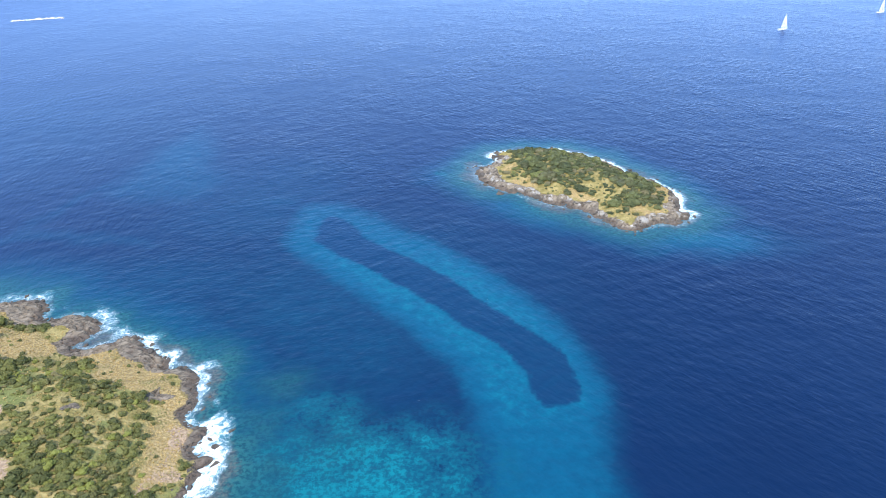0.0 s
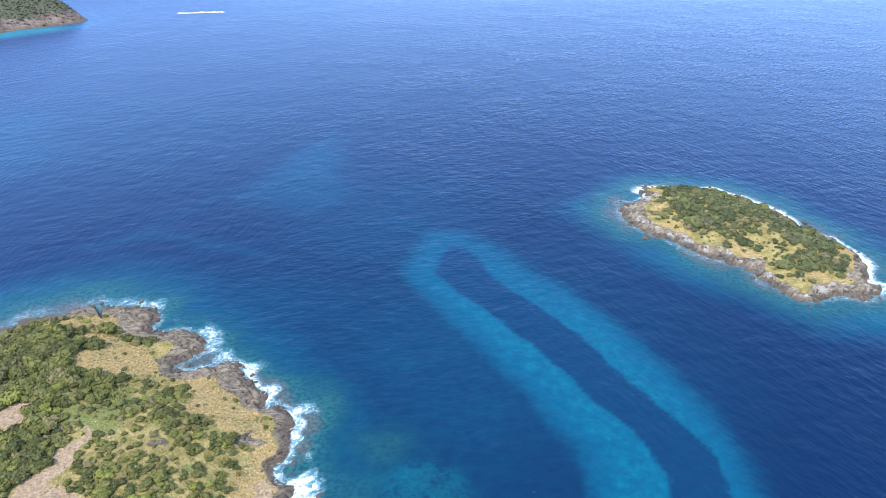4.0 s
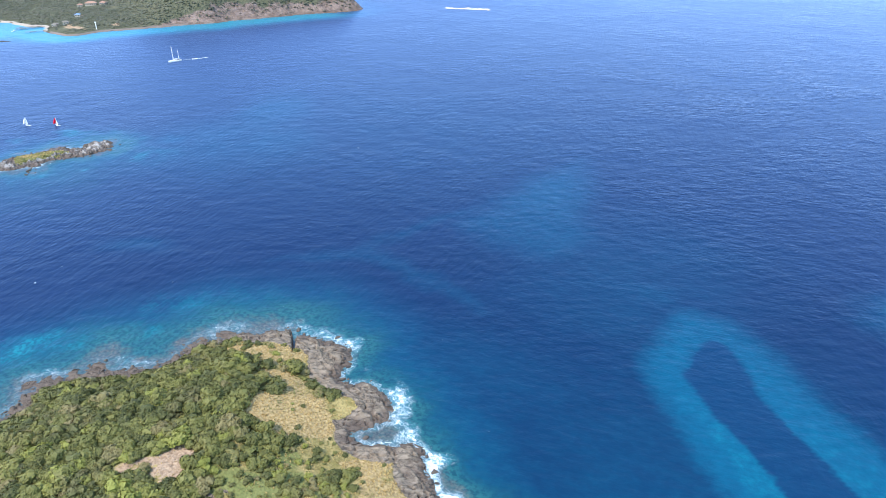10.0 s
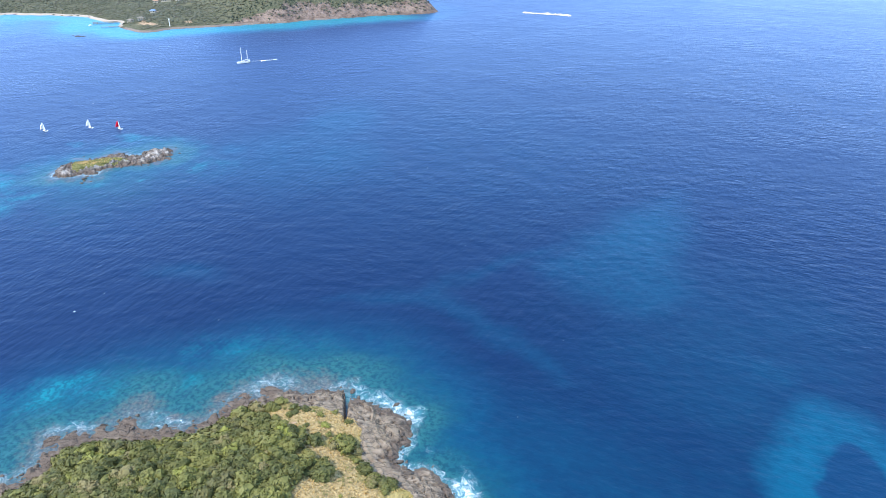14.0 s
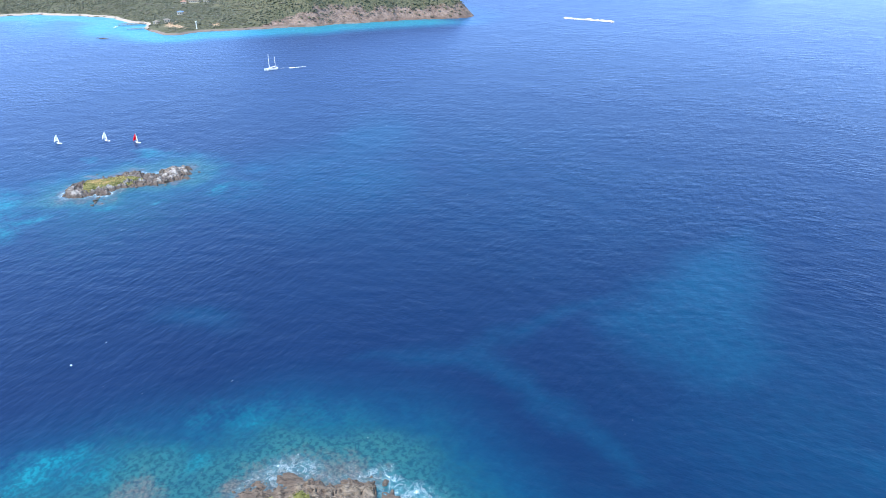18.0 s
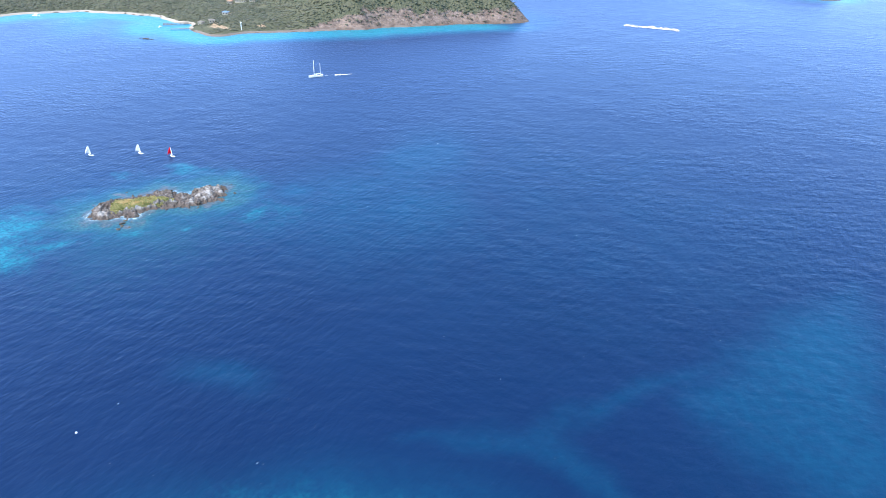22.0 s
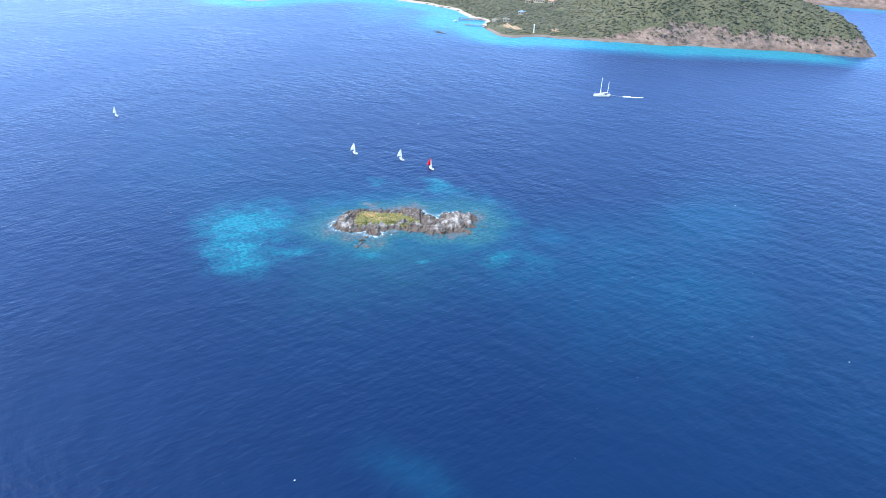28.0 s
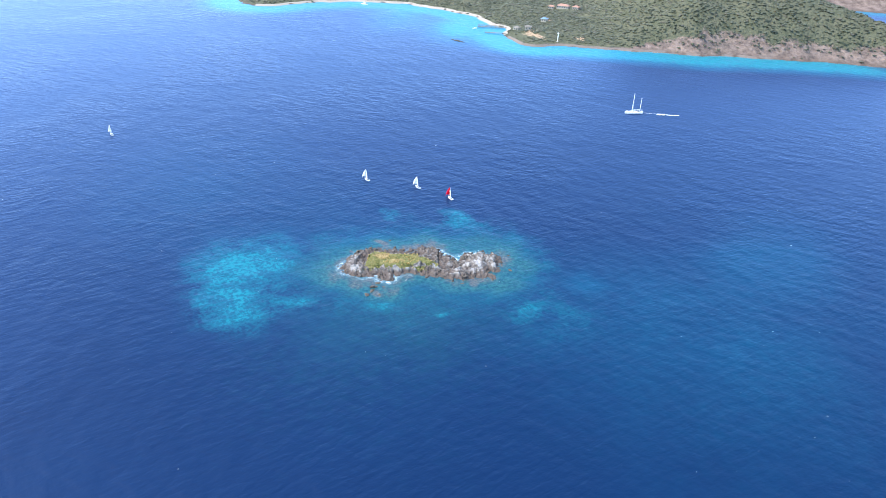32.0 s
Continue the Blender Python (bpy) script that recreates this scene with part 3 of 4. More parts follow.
def land(name, line, res, height, fields, mat, label, skirt=5.0, stain=0.0):
    x0, y0 = line.min(0) - skirt
    x1, y1 = line.max(0) + skirt
    xs, ys = np.arange(x0, x1 + res, res), np.arange(y0, y1 + res, res)
    gx, gy = np.meshgrid(xs, ys)
    d = signed(line, gx, gy)
    z = height(gx, gy, d)
    keep = d > -skirt
    ids = np.arange(gx.size).reshape(gx.shape)
    ok = keep[:-1, :-1] & keep[1:, :-1] & keep[:-1, 1:] & keep[1:, 1:]
    quads = np.stack([ids[:-1, :-1], ids[:-1, 1:], ids[1:, 1:], ids[1:, :-1]], -1)[ok]
    used = np.unique(quads)
    remap = np.zeros(gx.size, np.int64)
    remap[used] = np.arange(len(used))
    v = np.stack([gx.ravel(), gy.ravel(), z.ravel()], 1)[used]
    me = mesh_from(name, v, remap[quads], mat, res > 3)
    _, rock, bare, dry = fields(gx, gy, d)
    for key, val in (("rock", rock), ("bare", bare), ("dry", dry), ("wet", 1 - sm(z + 1.2 * (fbm(gx / 4, gy / 4, 2, 99) - 0.5), 0.5, 2.5)), ("guano", stain * sm(z, 1.0, 2.2) * np.ones_like(z))):
        set_attr(me, key, val.ravel()[used])
    if name == "ground_cay":
        lawn = np.maximum.reduce([field(LAWN, gx, gy), 0.8 * blob(gx, gy, -154, 201, 9, 6), 0.8 * blob(gx, gy, -133, 164, 9, 7), 0.7 * sm(fbm(gx / 17, gy / 17, 3, 145), 0.60, 0.72)])
        set_attr(me, "lawn", (lawn * (1 - dry)).ravel()[used])
    return tagged(new(name, me), label, "island", kind="structure")


land("ground_cay", L_CAY, 0.7, cay_height, cay_fields, M_CAY, "low grassy cay with grey rock ledges along its shore")
land("ground_island", L_ISLAND, 0.7, island_height, island_fields, M_CAY, "small scrub-covered island ringed by dark rocks", 5.0, 0.35)
land("ground_islet", L_ISLET, 0.4, islet_height, islet_fields, M_ISLET, "bare rocky islet with a mossy green cap", 5.0, 0.32)
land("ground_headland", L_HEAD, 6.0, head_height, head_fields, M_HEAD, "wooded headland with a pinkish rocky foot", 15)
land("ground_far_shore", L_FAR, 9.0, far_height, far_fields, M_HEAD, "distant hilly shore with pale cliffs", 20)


# ---- the sea ----
def stretch(lo, hi, fine, parts):
    """Coordinates: fine inside lo..hi, ever wider out to 6 km."""
    c = np.arange(lo, hi + fine, fine)
    out = [c]
    for sgn, edge in ((-1, c[0]), (1, c[-1])):
        s, p, tail = fine, edge, []
        while abs(p) < 6000:
            s *= parts
            p += sgn * s
            tail.append(p)
        out.append(np.array(tail))
    return np.concatenate([out[1][::-1], out[0], out[2]])


def sea():
    xs, ys = stretch(-600, 180, 1.6, 1.035), stretch(140, 500, 1.4, 1.03)
    x, y = np.meshgrid(xs, ys)
    dc, di = -signed(L_CAY, x, y, 130), -signed(L_ISLAND, x, y, 130)
    ds, dh = -signed(L_ISLET, x, y, 130), -signed(L_HEAD, x, y, 260)
    df = -signed(L_FAR, x, y, 260)
    n = fbm(x / 24, y / 24, 4, 71)
    n2 = fbm(x / 60, y / 60, 3, 73)
    x0, y0 = x, y
    x = x0 + 16 * (fbm(x0 / 19, y0 / 19, 4, 75) - 0.5)
    y = y0 + 16 * (fbm(x0 / 19, y0 / 19, 4, 77) - 0.5)
    reach = 46 - 13 * sm(x0, -225, -190) * sm(y0, 205, 235)
    # sand beds, and broad faint blobs that only brighten the open water's colour
    streak = np.array([(-66, 368), (-66, 344), (-45, 320), (-20, 297), (2, 272), (17, 254), (32, 235), (39, 217), (41, 205), (44, 200), (54, 203), (56, 212), (53, 235), (38, 257), (24, 275), (1, 305), (-30, 337), (-53, 370)], float)
    st = signed(shoreline(streak, 1.5, 1.6, 9, 3.3), 0.7 * x0 + 0.3 * x, 0.7 * y0 + 0.3 * y, 60)
    bed = np.array([(-79, 394), (-88, 362), (-80, 334), (-60, 308), (-32, 275), (-12, 251), (3, 230), (11, 208), (14, 184), (14, 100), (58, 100), (62, 156), (67, 199), (66, 227), (56, 261), (38, 292), (11, 330), (-21, 366), (-51, 392)], float)
    sb = signed(shoreline(bed, 3, 2.0, 20, 9.3), 0.5 * (x + x0), 0.5 * (y + y0), 90)
    sand = 0.66 * sm(sb, -12, 14) * (1 - 0.4 * sm(y, 290, 400)) * (0.78 + 0.22 * sm(y, 160, 215))
    bank = [(-189, 560), (-208, 512), (-214, 446), (-210, 415), (-190, 399), (-166, 392), (-140, 403), (-131, 432), (-149, 476), (-172, 533)]
    band = [(-212, 462), (-228, 416), (-243, 381), (-260, 350), (-278, 328), (-252, 339), (-236, 350), (-220, 351), (-197, 345), (-165, 336), (-150, 348), (-174, 352), (-197, 358), (-221, 365), (-236, 372), (-226, 392), (-214, 425), (-206, 450)]
    sand = np.maximum(sand, 0.27 * field(bank, x, y, 26) * (0.7 + 0.6 * n2))
    sand = np.maximum(sand, 0.19 * field(band, x, y, 9) * (0.7 + 0.6 * n2))
    for cx, cy, rx, ry, a, k in ((-95, 400, 25, 20, 0, 0.25), (-120, 440, 20, 50, 20, 0.16), (15, 435, 26, 26, 0, 0.36), (60, 372, 44, 20, -40, 0.44), (150, 332, 48, 20, 0, 0.46),
                                 (-475, 425, 18, 20, 0, 0.3), (-455, 520, 45, 80, 30, 0.29), (-348, 301, 26, 12, 20, 0.19), (-540, 320, 150, 90, 20, 0.17), (-40, 280, 120, 120, 0, 0.25), (-130, 300, 90, 55, 20, 0.22), (-640, 270, 120, 80, 0, 0.16), (-420, 450, 95, 90, 0, 0.25), (-110, 400, 90, 120, 0, 0.19), (-350, 540, 240, 170, 0, 0.15), (-560, 290, 60, 50, 20, 0.22), (-485, 305, 50, 36, 20, 0.16), (-450, 400, 50, 60, 0, 0.2)):
        sand = np.maximum(sand, k * blob(x, y, cx, cy, rx, ry, a) * (0.75 + 0.5 * n))
    patch = 0 * x
    for cx, cy, rx, ry, a, k in ((-540, 280, 26, 24, 30, 0.82), (-513, 272, 22, 18, 0, 0.8), (-503, 296, 10, 12, 0, 0.6), (-552, 394, 13, 8, 20, 0.62), (-571, 364, 12, 5, 0, 0.45), (-474, 354, 2.4, 5.5, 15, 1.1), (-464, 390, 8, 12, 0, 0.5),
                                 (-489, 327, 6, 8, 0, 0.75), (-276, 250, 5, 14, -35, 0.95), (-290, 232, 10, 26, -35, 0.72), (-304, 215, 14, 24, -30, 0.8), (-268, 280, 40, 22, 35, 0.32), (-30, 165, 44, 30, 0, 0.85),
                                 (-45, 195, 26, 18, 0, 0.45), (8, 437, 9, 5, 0, 0.6), (70, 378, 22, 6, -40, 0.4), (-455, 400, 24, 26, 0, 0.22)):
        patch = np.maximum(patch, k * blob(x, y, cx, cy, rx, ry, a))
    patch = np.maximum(patch, 0.33 * (1 - sm(ds + 30 * (n - 0.5), 0, 60)))
    sand = np.maximum(sand, 1.1 * (1 - sm(dh, 22, 62 + 26 * n2)) * (1 - 0.75 * sm(y0, 900, 985)))
    sand = np.maximum(sand, 1.1 * blob(x, y, -1010, 590, 75, 45, -20))
    sand = np.maximum(sand, 0.8 * blob(x, y, -1120, 560, 110, 45, -25))
    sand = np.maximum(sand, 0.9 * (1 - sm(df, 15, 60)))
    sand = np.maximum(sand, 0.37 * (1 - sm(dc, 4, reach + 34)))
    sand = np.maximum(sand, 0.34 * (1 - sm(di, 4, 45)))
    sand = np.maximum(sand, 0.3 * (1 - sm(ds, 4, 45)))
    grass = sm(st, -5, 4) * (1 - 0.3 * sm(y, 300, 370))
    grass = np.maximum.reduce([grass, 0.5 * blob(x, y, -8, 212, 24, 20), 0.55 * blob(x, y, -520, 281, 8, 2.5, 25)])
    reef = np.maximum.reduce([1 - sm(dc + 26 * (n - 0.5), -2, reach), 1 - sm(di + 24 * (n - 0.5), -3, 40), 1.0 - sm(ds + 30 * (n - 0.5), -4, 34), 0.6 * blob(x, y, -62, 219, 19, 13),
                              0.4 * blob(x, y, -42, 182, 40, 32), 0.6 * blob(x, y, -63, 196, 12, 22), 0.7 * blob(x, y, -68, 166, 9, 14), 1.1 * blob(x, y, -281, 209, 5, 7), 1.1 * blob(x, y, -262, 236, 8, 8), 1.1 * blob(x, y, -257, 252, 6, 8), 1.2 * blob(x, y, -543, 348, 5, 8), 1.1 * blob(x, y, -539, 330, 4, 4), 1.1 * blob(x, y, -529, 369, 5, 10, 30), 1.1 * blob(x, y, -490, 374, 5, 5), 1.1 * blob(x, y, -500, 328, 6, 7), 0.8 * blob(x, y, -245, 283, 30, 12, 40), 0.5 * blob(x, y, -484, 340, 48, 62, 20)])
    x, y = x0, y0
    # surf, strongest where the swell comes from
    gust = sm(fbm(x / 13, y / 13, 3, 81), 0.36, 0.66)
    power = 0.44 + 0.32 * sm(x, -225, -185) + 0.34 * np.maximum(blob(x, y, -122, 244, 34, 16, 35), sm(x, -108, -97))
    fo = np.clip(1 - np.abs(dc - 0.6 - 2.2 * gust) / (3.2 + 6.2 * gust), 0, 1) ** 0.75 * power * (0.72 + 0.28 * gust)
    windward = sm(x * 0.75 + y * 0.66, 345, 366)
    fi = np.clip(1 - np.abs(di - 1.2) / (3.6 + 3 * gust), 0, 1) * (0.36 + 0.54 * np.maximum(windward, blob(x, y, 44, 466, 18))) * (0.85 + 0.25 * gust)
    fs = np.clip(1 - np.abs(ds - 0.3) / (1.2 + 2.5 * gust), 0, 1) * (0.06 + 0.44 * gust)
    fh = np.clip(1 - np.abs(dh - 1.0) / 5.0, 0, 1) * 0.35
    foam = np.maximum.reduce([fo * 0.80, fi, fs, fh])
    ids = np.arange(x.size).reshape(x.shape)
    quads = np.stack([ids[:-1, :-1], ids[:-1, 1:], ids[1:, 1:], ids[1:, :-1]], -1).reshape(-1, 4)
    z = 0.25 * (fbm(x / 9, y / 6, 2, 91) - 0.5)
    me = mesh_from("water", np.stack([x.ravel(), y.ravel(), z.ravel()], 1), quads, M_WATER, True)
    for key, val in (("sand", sand), ("reef", reef), ("grass", grass), ("foam", foam), ("patch", patch)):
        set_attr(me, key, val)
    tagged(new("water", me), "deep blue sea with turquoise sand beds and dark seagrass", "sea", kind="structure")


sea()


# ---- rocks ----
rng = np.random.default_rng(7)


def boulder_mesh(seed):
    r = random.Random(seed)
    bm = bmesh.new()
    for _ in range(13):
        v = Vector((r.gauss(0, 1), r.gauss(0, 1), r.gauss(0, 1))).normalized()
        bm.verts.new((v.x * r.uniform(0.8, 1.15), v.y * r.uniform(0.6, 0.95), v.z * r.uniform(0.45, 0.75)))
    hull = bmesh.ops.convex_hull(bm, input=bm.verts[:])
    bmesh.ops.delete(bm, geom=list(set(hull["geom_interior"] + hull["geom_unused"])), context="VERTS")
    bmesh.ops.bevel(bm, geom=bm.edges[:], offset=0.035, segments=1, affect="EDGES")
    me = bpy.data.meshes.new("boulder")
    bm.to_mesh(me)
    bm.free()
    me.materials.append(M_ROCK)
    return me


BOULDERS = [boulder_mesh(s) for s in range(8)]
PALE_ROCKS = [me.copy() for me in BOULDERS[:4]]
for me in PALE_ROCKS:
    me.materials[0] = plain("guano_rock", (0.46, 0.43, 0.40), 0.9, 0.35, 0.5)


def scatter_rocks(line, height, count, lo, hi, inward, label, group, keep=lambda x, y: True, rest=0):
    n = made = 0
    V, Fc, base = [], [], 0
    count += rest
    while made < count and n < count * 60:
        n += 1
        i = rng.integers(len(line))
        x, y = line[i] + rng.normal(0, inward, 2)
        if not keep(x, y):
            continue
        d = signed(line, np.array([x]), np.array([y]))
        if d[0] < -5.5 or d[0] > 9:
            continue
        s = lo + (hi - lo) * rng.random() ** 2.2
        z = float(height(np.array([x]), np.array([y]), d)[0])
        made += 1
        me = BOULDERS[rng.integers(len(BOULDERS))]
        if made > count - rest:
            s *= 0.6
        mat = pose(x, y, max(z, -0.6) + 0.12 * s, rng.uniform(-18, 18), rng.uniform(-18, 18), rng.uniform(0, 360)) @ Matrix.Diagonal((s, s * 0.85, s * rng.uniform(0.7, 1.1), 1))
        if made <= count - rest:
            ob = new("boulder", me)
            ob.matrix_basis = mat
            tagged(ob, label, "rock", group)
            continue
        V += [mat @ v.co for v in me.vertices]
        Fc += [[i + base for i in p.vertices] for p in me.polygons]
        base += len(me.vertices)
    if rest:
        me = bpy.data.meshes.new("shore_rubble")
        me.from_pydata(V, [], Fc)
        me.materials.append(M_ROCK)
        tagged(new("shore_rubble", me), "loose grey rubble between larger boulders on the shore", "rubble", kind="stuff")


scatter_rocks(L_CAY, cay_height, 110, 0.5, 2.1, 2.2, "angular grey boulder in the surf on a rocky shore", "boulders on the cay's shore", lambda x, y: y > 150 and x > -292 and not (y > 262 and x < -228), 260)
scatter_rocks(L_ISLAND, island_height, 70, 1.2, 4.0, 3.0, "dark weathered boulder at the foot of a small island", "boulders round the island", rest=160)
scatter_rocks(L_ISLET, islet_height, 70, 0.6, 2.1, 2.6, "jagged grey boulder on a bare rocky islet", "boulders on the islet", rest=60)
for i in range(16):
    u = i / 15 + rng.normal(0, 0.01)
    s = rng.uniform(1.6, 4.2)
    ob = new("boulder", PALE_ROCKS[i % 4])
    ob.matrix_basis = pose(-608 + 62 * u, 1064 + 21 * u + rng.normal(0, 2.0), 0.2, rng.uniform(-15, 15), 0, rng.uniform(0, 360)) @ Matrix.Diagonal((s * 1.3, s, s * 0.9, 1))
    tagged(ob, "pale guano-stained rock awash in white surf", "rock", "rocks of the far reef")
for x, y, s in ((-76, 193, 2.0), (-80, 184, 2.6), (-83, 188, 1.8), (-78, 176, 2.2), (-90, 204, 1.8), (-89, 211, 1.6), (-92, 219, 1.6)):
    ob = new("boulder", BOULDERS[int(-x) % 8])
    ob.matrix_basis = pose(x, y, -0.5, 8, -6, x * 11) @ Matrix.Diagonal((s * 1.3, s, s * 0.7, 1))
    tagged(ob, "dark wet boulder ringed by white surf", "rock", "boulders on the cay's shore")
for x, y, s in ((-507, 335, 1.9), (-505, 332, 2.2), (-502, 330, 1.7), (-500, 327, 1.9), (-503, 336, 1.3), (-498, 332, 1.2), (-544, 352, 1.4), (-542, 345, 1.1), (-494, 371, 1.3)):
    ob = new("boulder", BOULDERS[int(-y) % 8])
    ob.matrix_basis = pose(x, y, -0.25, 10, -8, x * 13) @ Matrix.Diagonal((s * 1.2, s, s * 0.75, 1))
    tagged(ob, "dark brown boulder awash beside a rocky islet", "rock", "boulders on the islet")
for x, y, s in ((-949, 563, 4.5), (-953, 560, 3.0), (-944, 565, 2.6), (-958, 559, 2.0)):
    ob = new("boulder", BOULDERS[int(s) % 8])
    ob.matrix_basis = pose(x, y, 0.0, 5, 0, x * 7) @ Matrix.Diagonal((s * 1.3, s, s * 0.4, 1))
    tagged(ob, "low brown rock awash in the shallow bay", "rock", "rocks in the bay")


# ---- plants ----
def crown_arrays(seed, lobes, level, cards, spread=0.55):
    """Vertices and triangles of a lumpy crown of radius about 1, standing on z = 0."""
    r = np.random.default_rng(seed)
    bm = bmesh.new()
    bmesh.ops.create_icosphere(bm, subdivisions=level, radius=1)
    bv = np.array([v.co for v in bm.verts])
    bf = np.array([[v.index for v in f.verts] for f in bm.faces])
    bm.free()
    V, Fc, base, tops = [], [], 0, []
    for k in range(lobes):
        a, q = r.uniform(0, 6.28), (0 if k == 0 else spread * r.uniform(0.6, 1.15))
        c = np.array([math.cos(a) * q, math.sin(a) * q, 0.42 + r.uniform(-0.12, 0.2) - 0.15 * q])
        rad = (r.uniform(0.40, 0.58) if k else 0.58) * (0.92 if cards > 20 else 1.05)
        lump = np.array([noise.fractal(Vector(p * 1.9) + Vector((seed * 3.1, k * 5.7, 0)), 0.8, 2.0, 3) for p in bv])
        v = bv * (rad * (1 + 0.75 * lump))[:, None] * np.array([1, 1, 0.85]) + c
        V.append(v)
        Fc.append(bf + base)
        base += len(v)
        tops.append((c, rad))
    for k in range(cards):
        c, rad = tops[r.integers(lobes)]
        d = r.normal(size=3)
        d[2] = abs(d[2]) * 0.9 - 0.15
        d /= np.linalg.norm(d)
        p = c + d * rad * r.uniform(0.98, 1.26) * np.array([1, 1, 0.85])
        t = np.cross(d, r.normal(size=3))
        t /= np.linalg.norm(t) + 1e-6
        b = np.cross(d, t) + 0.5 * d * r.uniform(-1, 1)
        s = r.uniform(0.05, 0.15) if cards > 20 else r.uniform(0.07, 0.17)
        V.append(np.array([p - t * s, p + b * s * 0.8, p + t * s, p - b * s * 0.8 + d * s * 0.4]))
        Fc.append(np.array([[0, 1, 2], [0, 2, 3]]) + base)
        base += 4
    V = np.concatenate(V)
    V[:, 2] = np.maximum(V[:, 2], -0.1)
    return V, np.concatenate(Fc)


CROWNS = [crown_arrays(s, 9, 2, 900) for s in range(8)]
SMALL = [crown_arrays(40 + s, 5, 1, 240) for s in range(10)]
FAR = [crown_arrays(80 + s, 2, 1, 9) for s in range(6)]


def joined(name, protos, places, mat, label, category):
    """Many plants too many to count, as one object. places: x, y, z, width, height, turn."""
    V, Fc, tone, base = [], [], [], 0
    for x, y, z, w, h, a in places:
        v, f = protos[rng.integers(len(protos))]
        c, s = math.cos(a), math.sin(a)
        V.append(np.stack([(v[:, 0] * c - v[:, 1] * s) * w + x, (v[:, 0] * s + v[:, 1] * c) * w + y, v[:, 2] * h + z], 1))
        Fc.append(f + base)
        base += len(v)
        tone.append(np.full(len(v), rng.random()))
    me = mesh_from(name, np.concatenate(V), np.concatenate(Fc), mat, name == "woods")
    set_attr(me, "tone", np.concatenate(tone))
    ob = new(name, me)
    return tagged(ob, label, category, kind="stuff")


def plant_spots(line, height, fields, step, cover, size, margin):
    """Jittered spots on an island where shrubs grow."""
    x0, y0 = line.min(0)
    x1, y1 = line.max(0)
    gx, gy = np.meshgrid(np.arange(x0, x1, step), np.arange(y0, y1, step))
    x = (gx + rng.uniform(-0.55, 0.55, gx.shape) * step).ravel()
    y = (gy + rng.uniform(-0.55, 0.55, gy.shape) * step).ravel()
    d = signed(line, x, y)
    ok = d > 3
    x, y, d = x[ok], y[ok], d[ok]
    width, rock, bare, dry = fields(x, y, d)
    p = cover(x, y, d) * (1 - rock) * (1 - sm(bare, 0.3, 0.5)) * (1 - 0.88 * sm(dry, 0.3, 0.6)) * sm(d - width, margin, margin + 5)
    ok = rng.random(len(x)) < p
    x, y, d, p = x[ok], y[ok], d[ok], p[ok]
    w = size(x, y) * rng.uniform(0.45, 1.4, len(x)) * (0.5 + 0.5 * p)
    z = height(x, y, d)
    return np.stack([x, y, z - 0.15, w, w * rng.uniform(0.7, 1.05, len(x)), rng.uniform(0, 6.28, len(x))], 1)


def cay_cover(x, y, d):
    west = sm(-x - 0.35 * (y - 200), 150, 195)
    clump = sm(fbm(x / 11, y / 11, 3, 101), 0.40, 0.60)
    lawn = field(LAWN, x, y)
    return np.clip(0.50 + 0.5 * west + 0.55 * clump, 0.1, 0.97) * (1 - 0.7 * lawn)


spots = plant_spots(L_CAY, cay_height, cay_fields, 2.45, cay_cover, lambda x, y: 1.75 + 1.05 * sm(-x - 0.35 * (y - 200), 140, 190), -1.5)
spots = spots[(spots[:, 1] > 125) | (rng.random(len(spots)) < 0.5)]
spots[spots[:, 1] < 125, 3:5] *= 1.25
near = (spots[:, 3] > 2.2) & (spots[:, 0] > -250) & (spots[:, 0] < -95) & (spots[:, 1] > 158) & (spots[:, 1] < 258)
pick = np.nonzero(near)[0]
pick = rng.permutation(pick)[:290]
SHRUBS = [mesh_from("shrub", v, f, M_LEAF) for v, f in CROWNS]
for i in pick:
    x, y, z, w, h, a = spots[i]
    ob = new("shrub", SHRUBS[i % len(SHRUBS)])
    ob.matrix_basis = pose(x, y, z, 0, 0, math.degrees(a)) @ Matrix.Diagonal((w * 1.12, w * 1.12, h * 1.15, 1))
    tagged(ob, "rounded green shrub in the scrub of a dry cay", "shrub", "shrubs on the cay")
rest = np.delete(spots, pick, 0)
joined("scrub_thicket", SMALL, rest, M_LEAF, "dense low green scrub covering the cay", "scrub")


def island_cover(x, y, d):
    near_slope = 1 - sm((x - 90) * 0.62 + (y - 410) * 0.78, -26, -8)
    return np.clip(0.45 + 0.9 * sm(fbm(x / 9, y / 9, 3, 111), 0.36, 0.58) - 0.45 * near_slope, 0.06, 1.0)


spots = plant_spots(L_ISLAND, island_height, island_fields, 2.1, island_cover, lambda x, y: 1.7 + 1.1 * sm(fbm(x / 10, y / 10, 2, 113), 0.4, 0.62), 0.0)
big = np.argsort(-spots[:, 3])[:40]
ISLE_SHRUBS = [mesh_from("shrub", v, f, M_LEAF_ISLE) for v, f in CROWNS]
for i in big:
    x, y, z, w, h, a = spots[i]
    ob = new("shrub", ISLE_SHRUBS[i % len(ISLE_SHRUBS)])
    ob.matrix_basis = pose(x, y, z, 0, 0, math.degrees(a)) @ Matrix.Diagonal((w * 1.1, w * 1.1, h * 1.1, 1))
    tagged(ob, "dark green shrub on a small rocky island", "shrub", "shrubs on the island")
joined("scrub_thicket", SMALL, np.delete(spots, big, 0), M_LEAF_ISLE, "green and straw-coloured scrub covering a small island", "scrub")


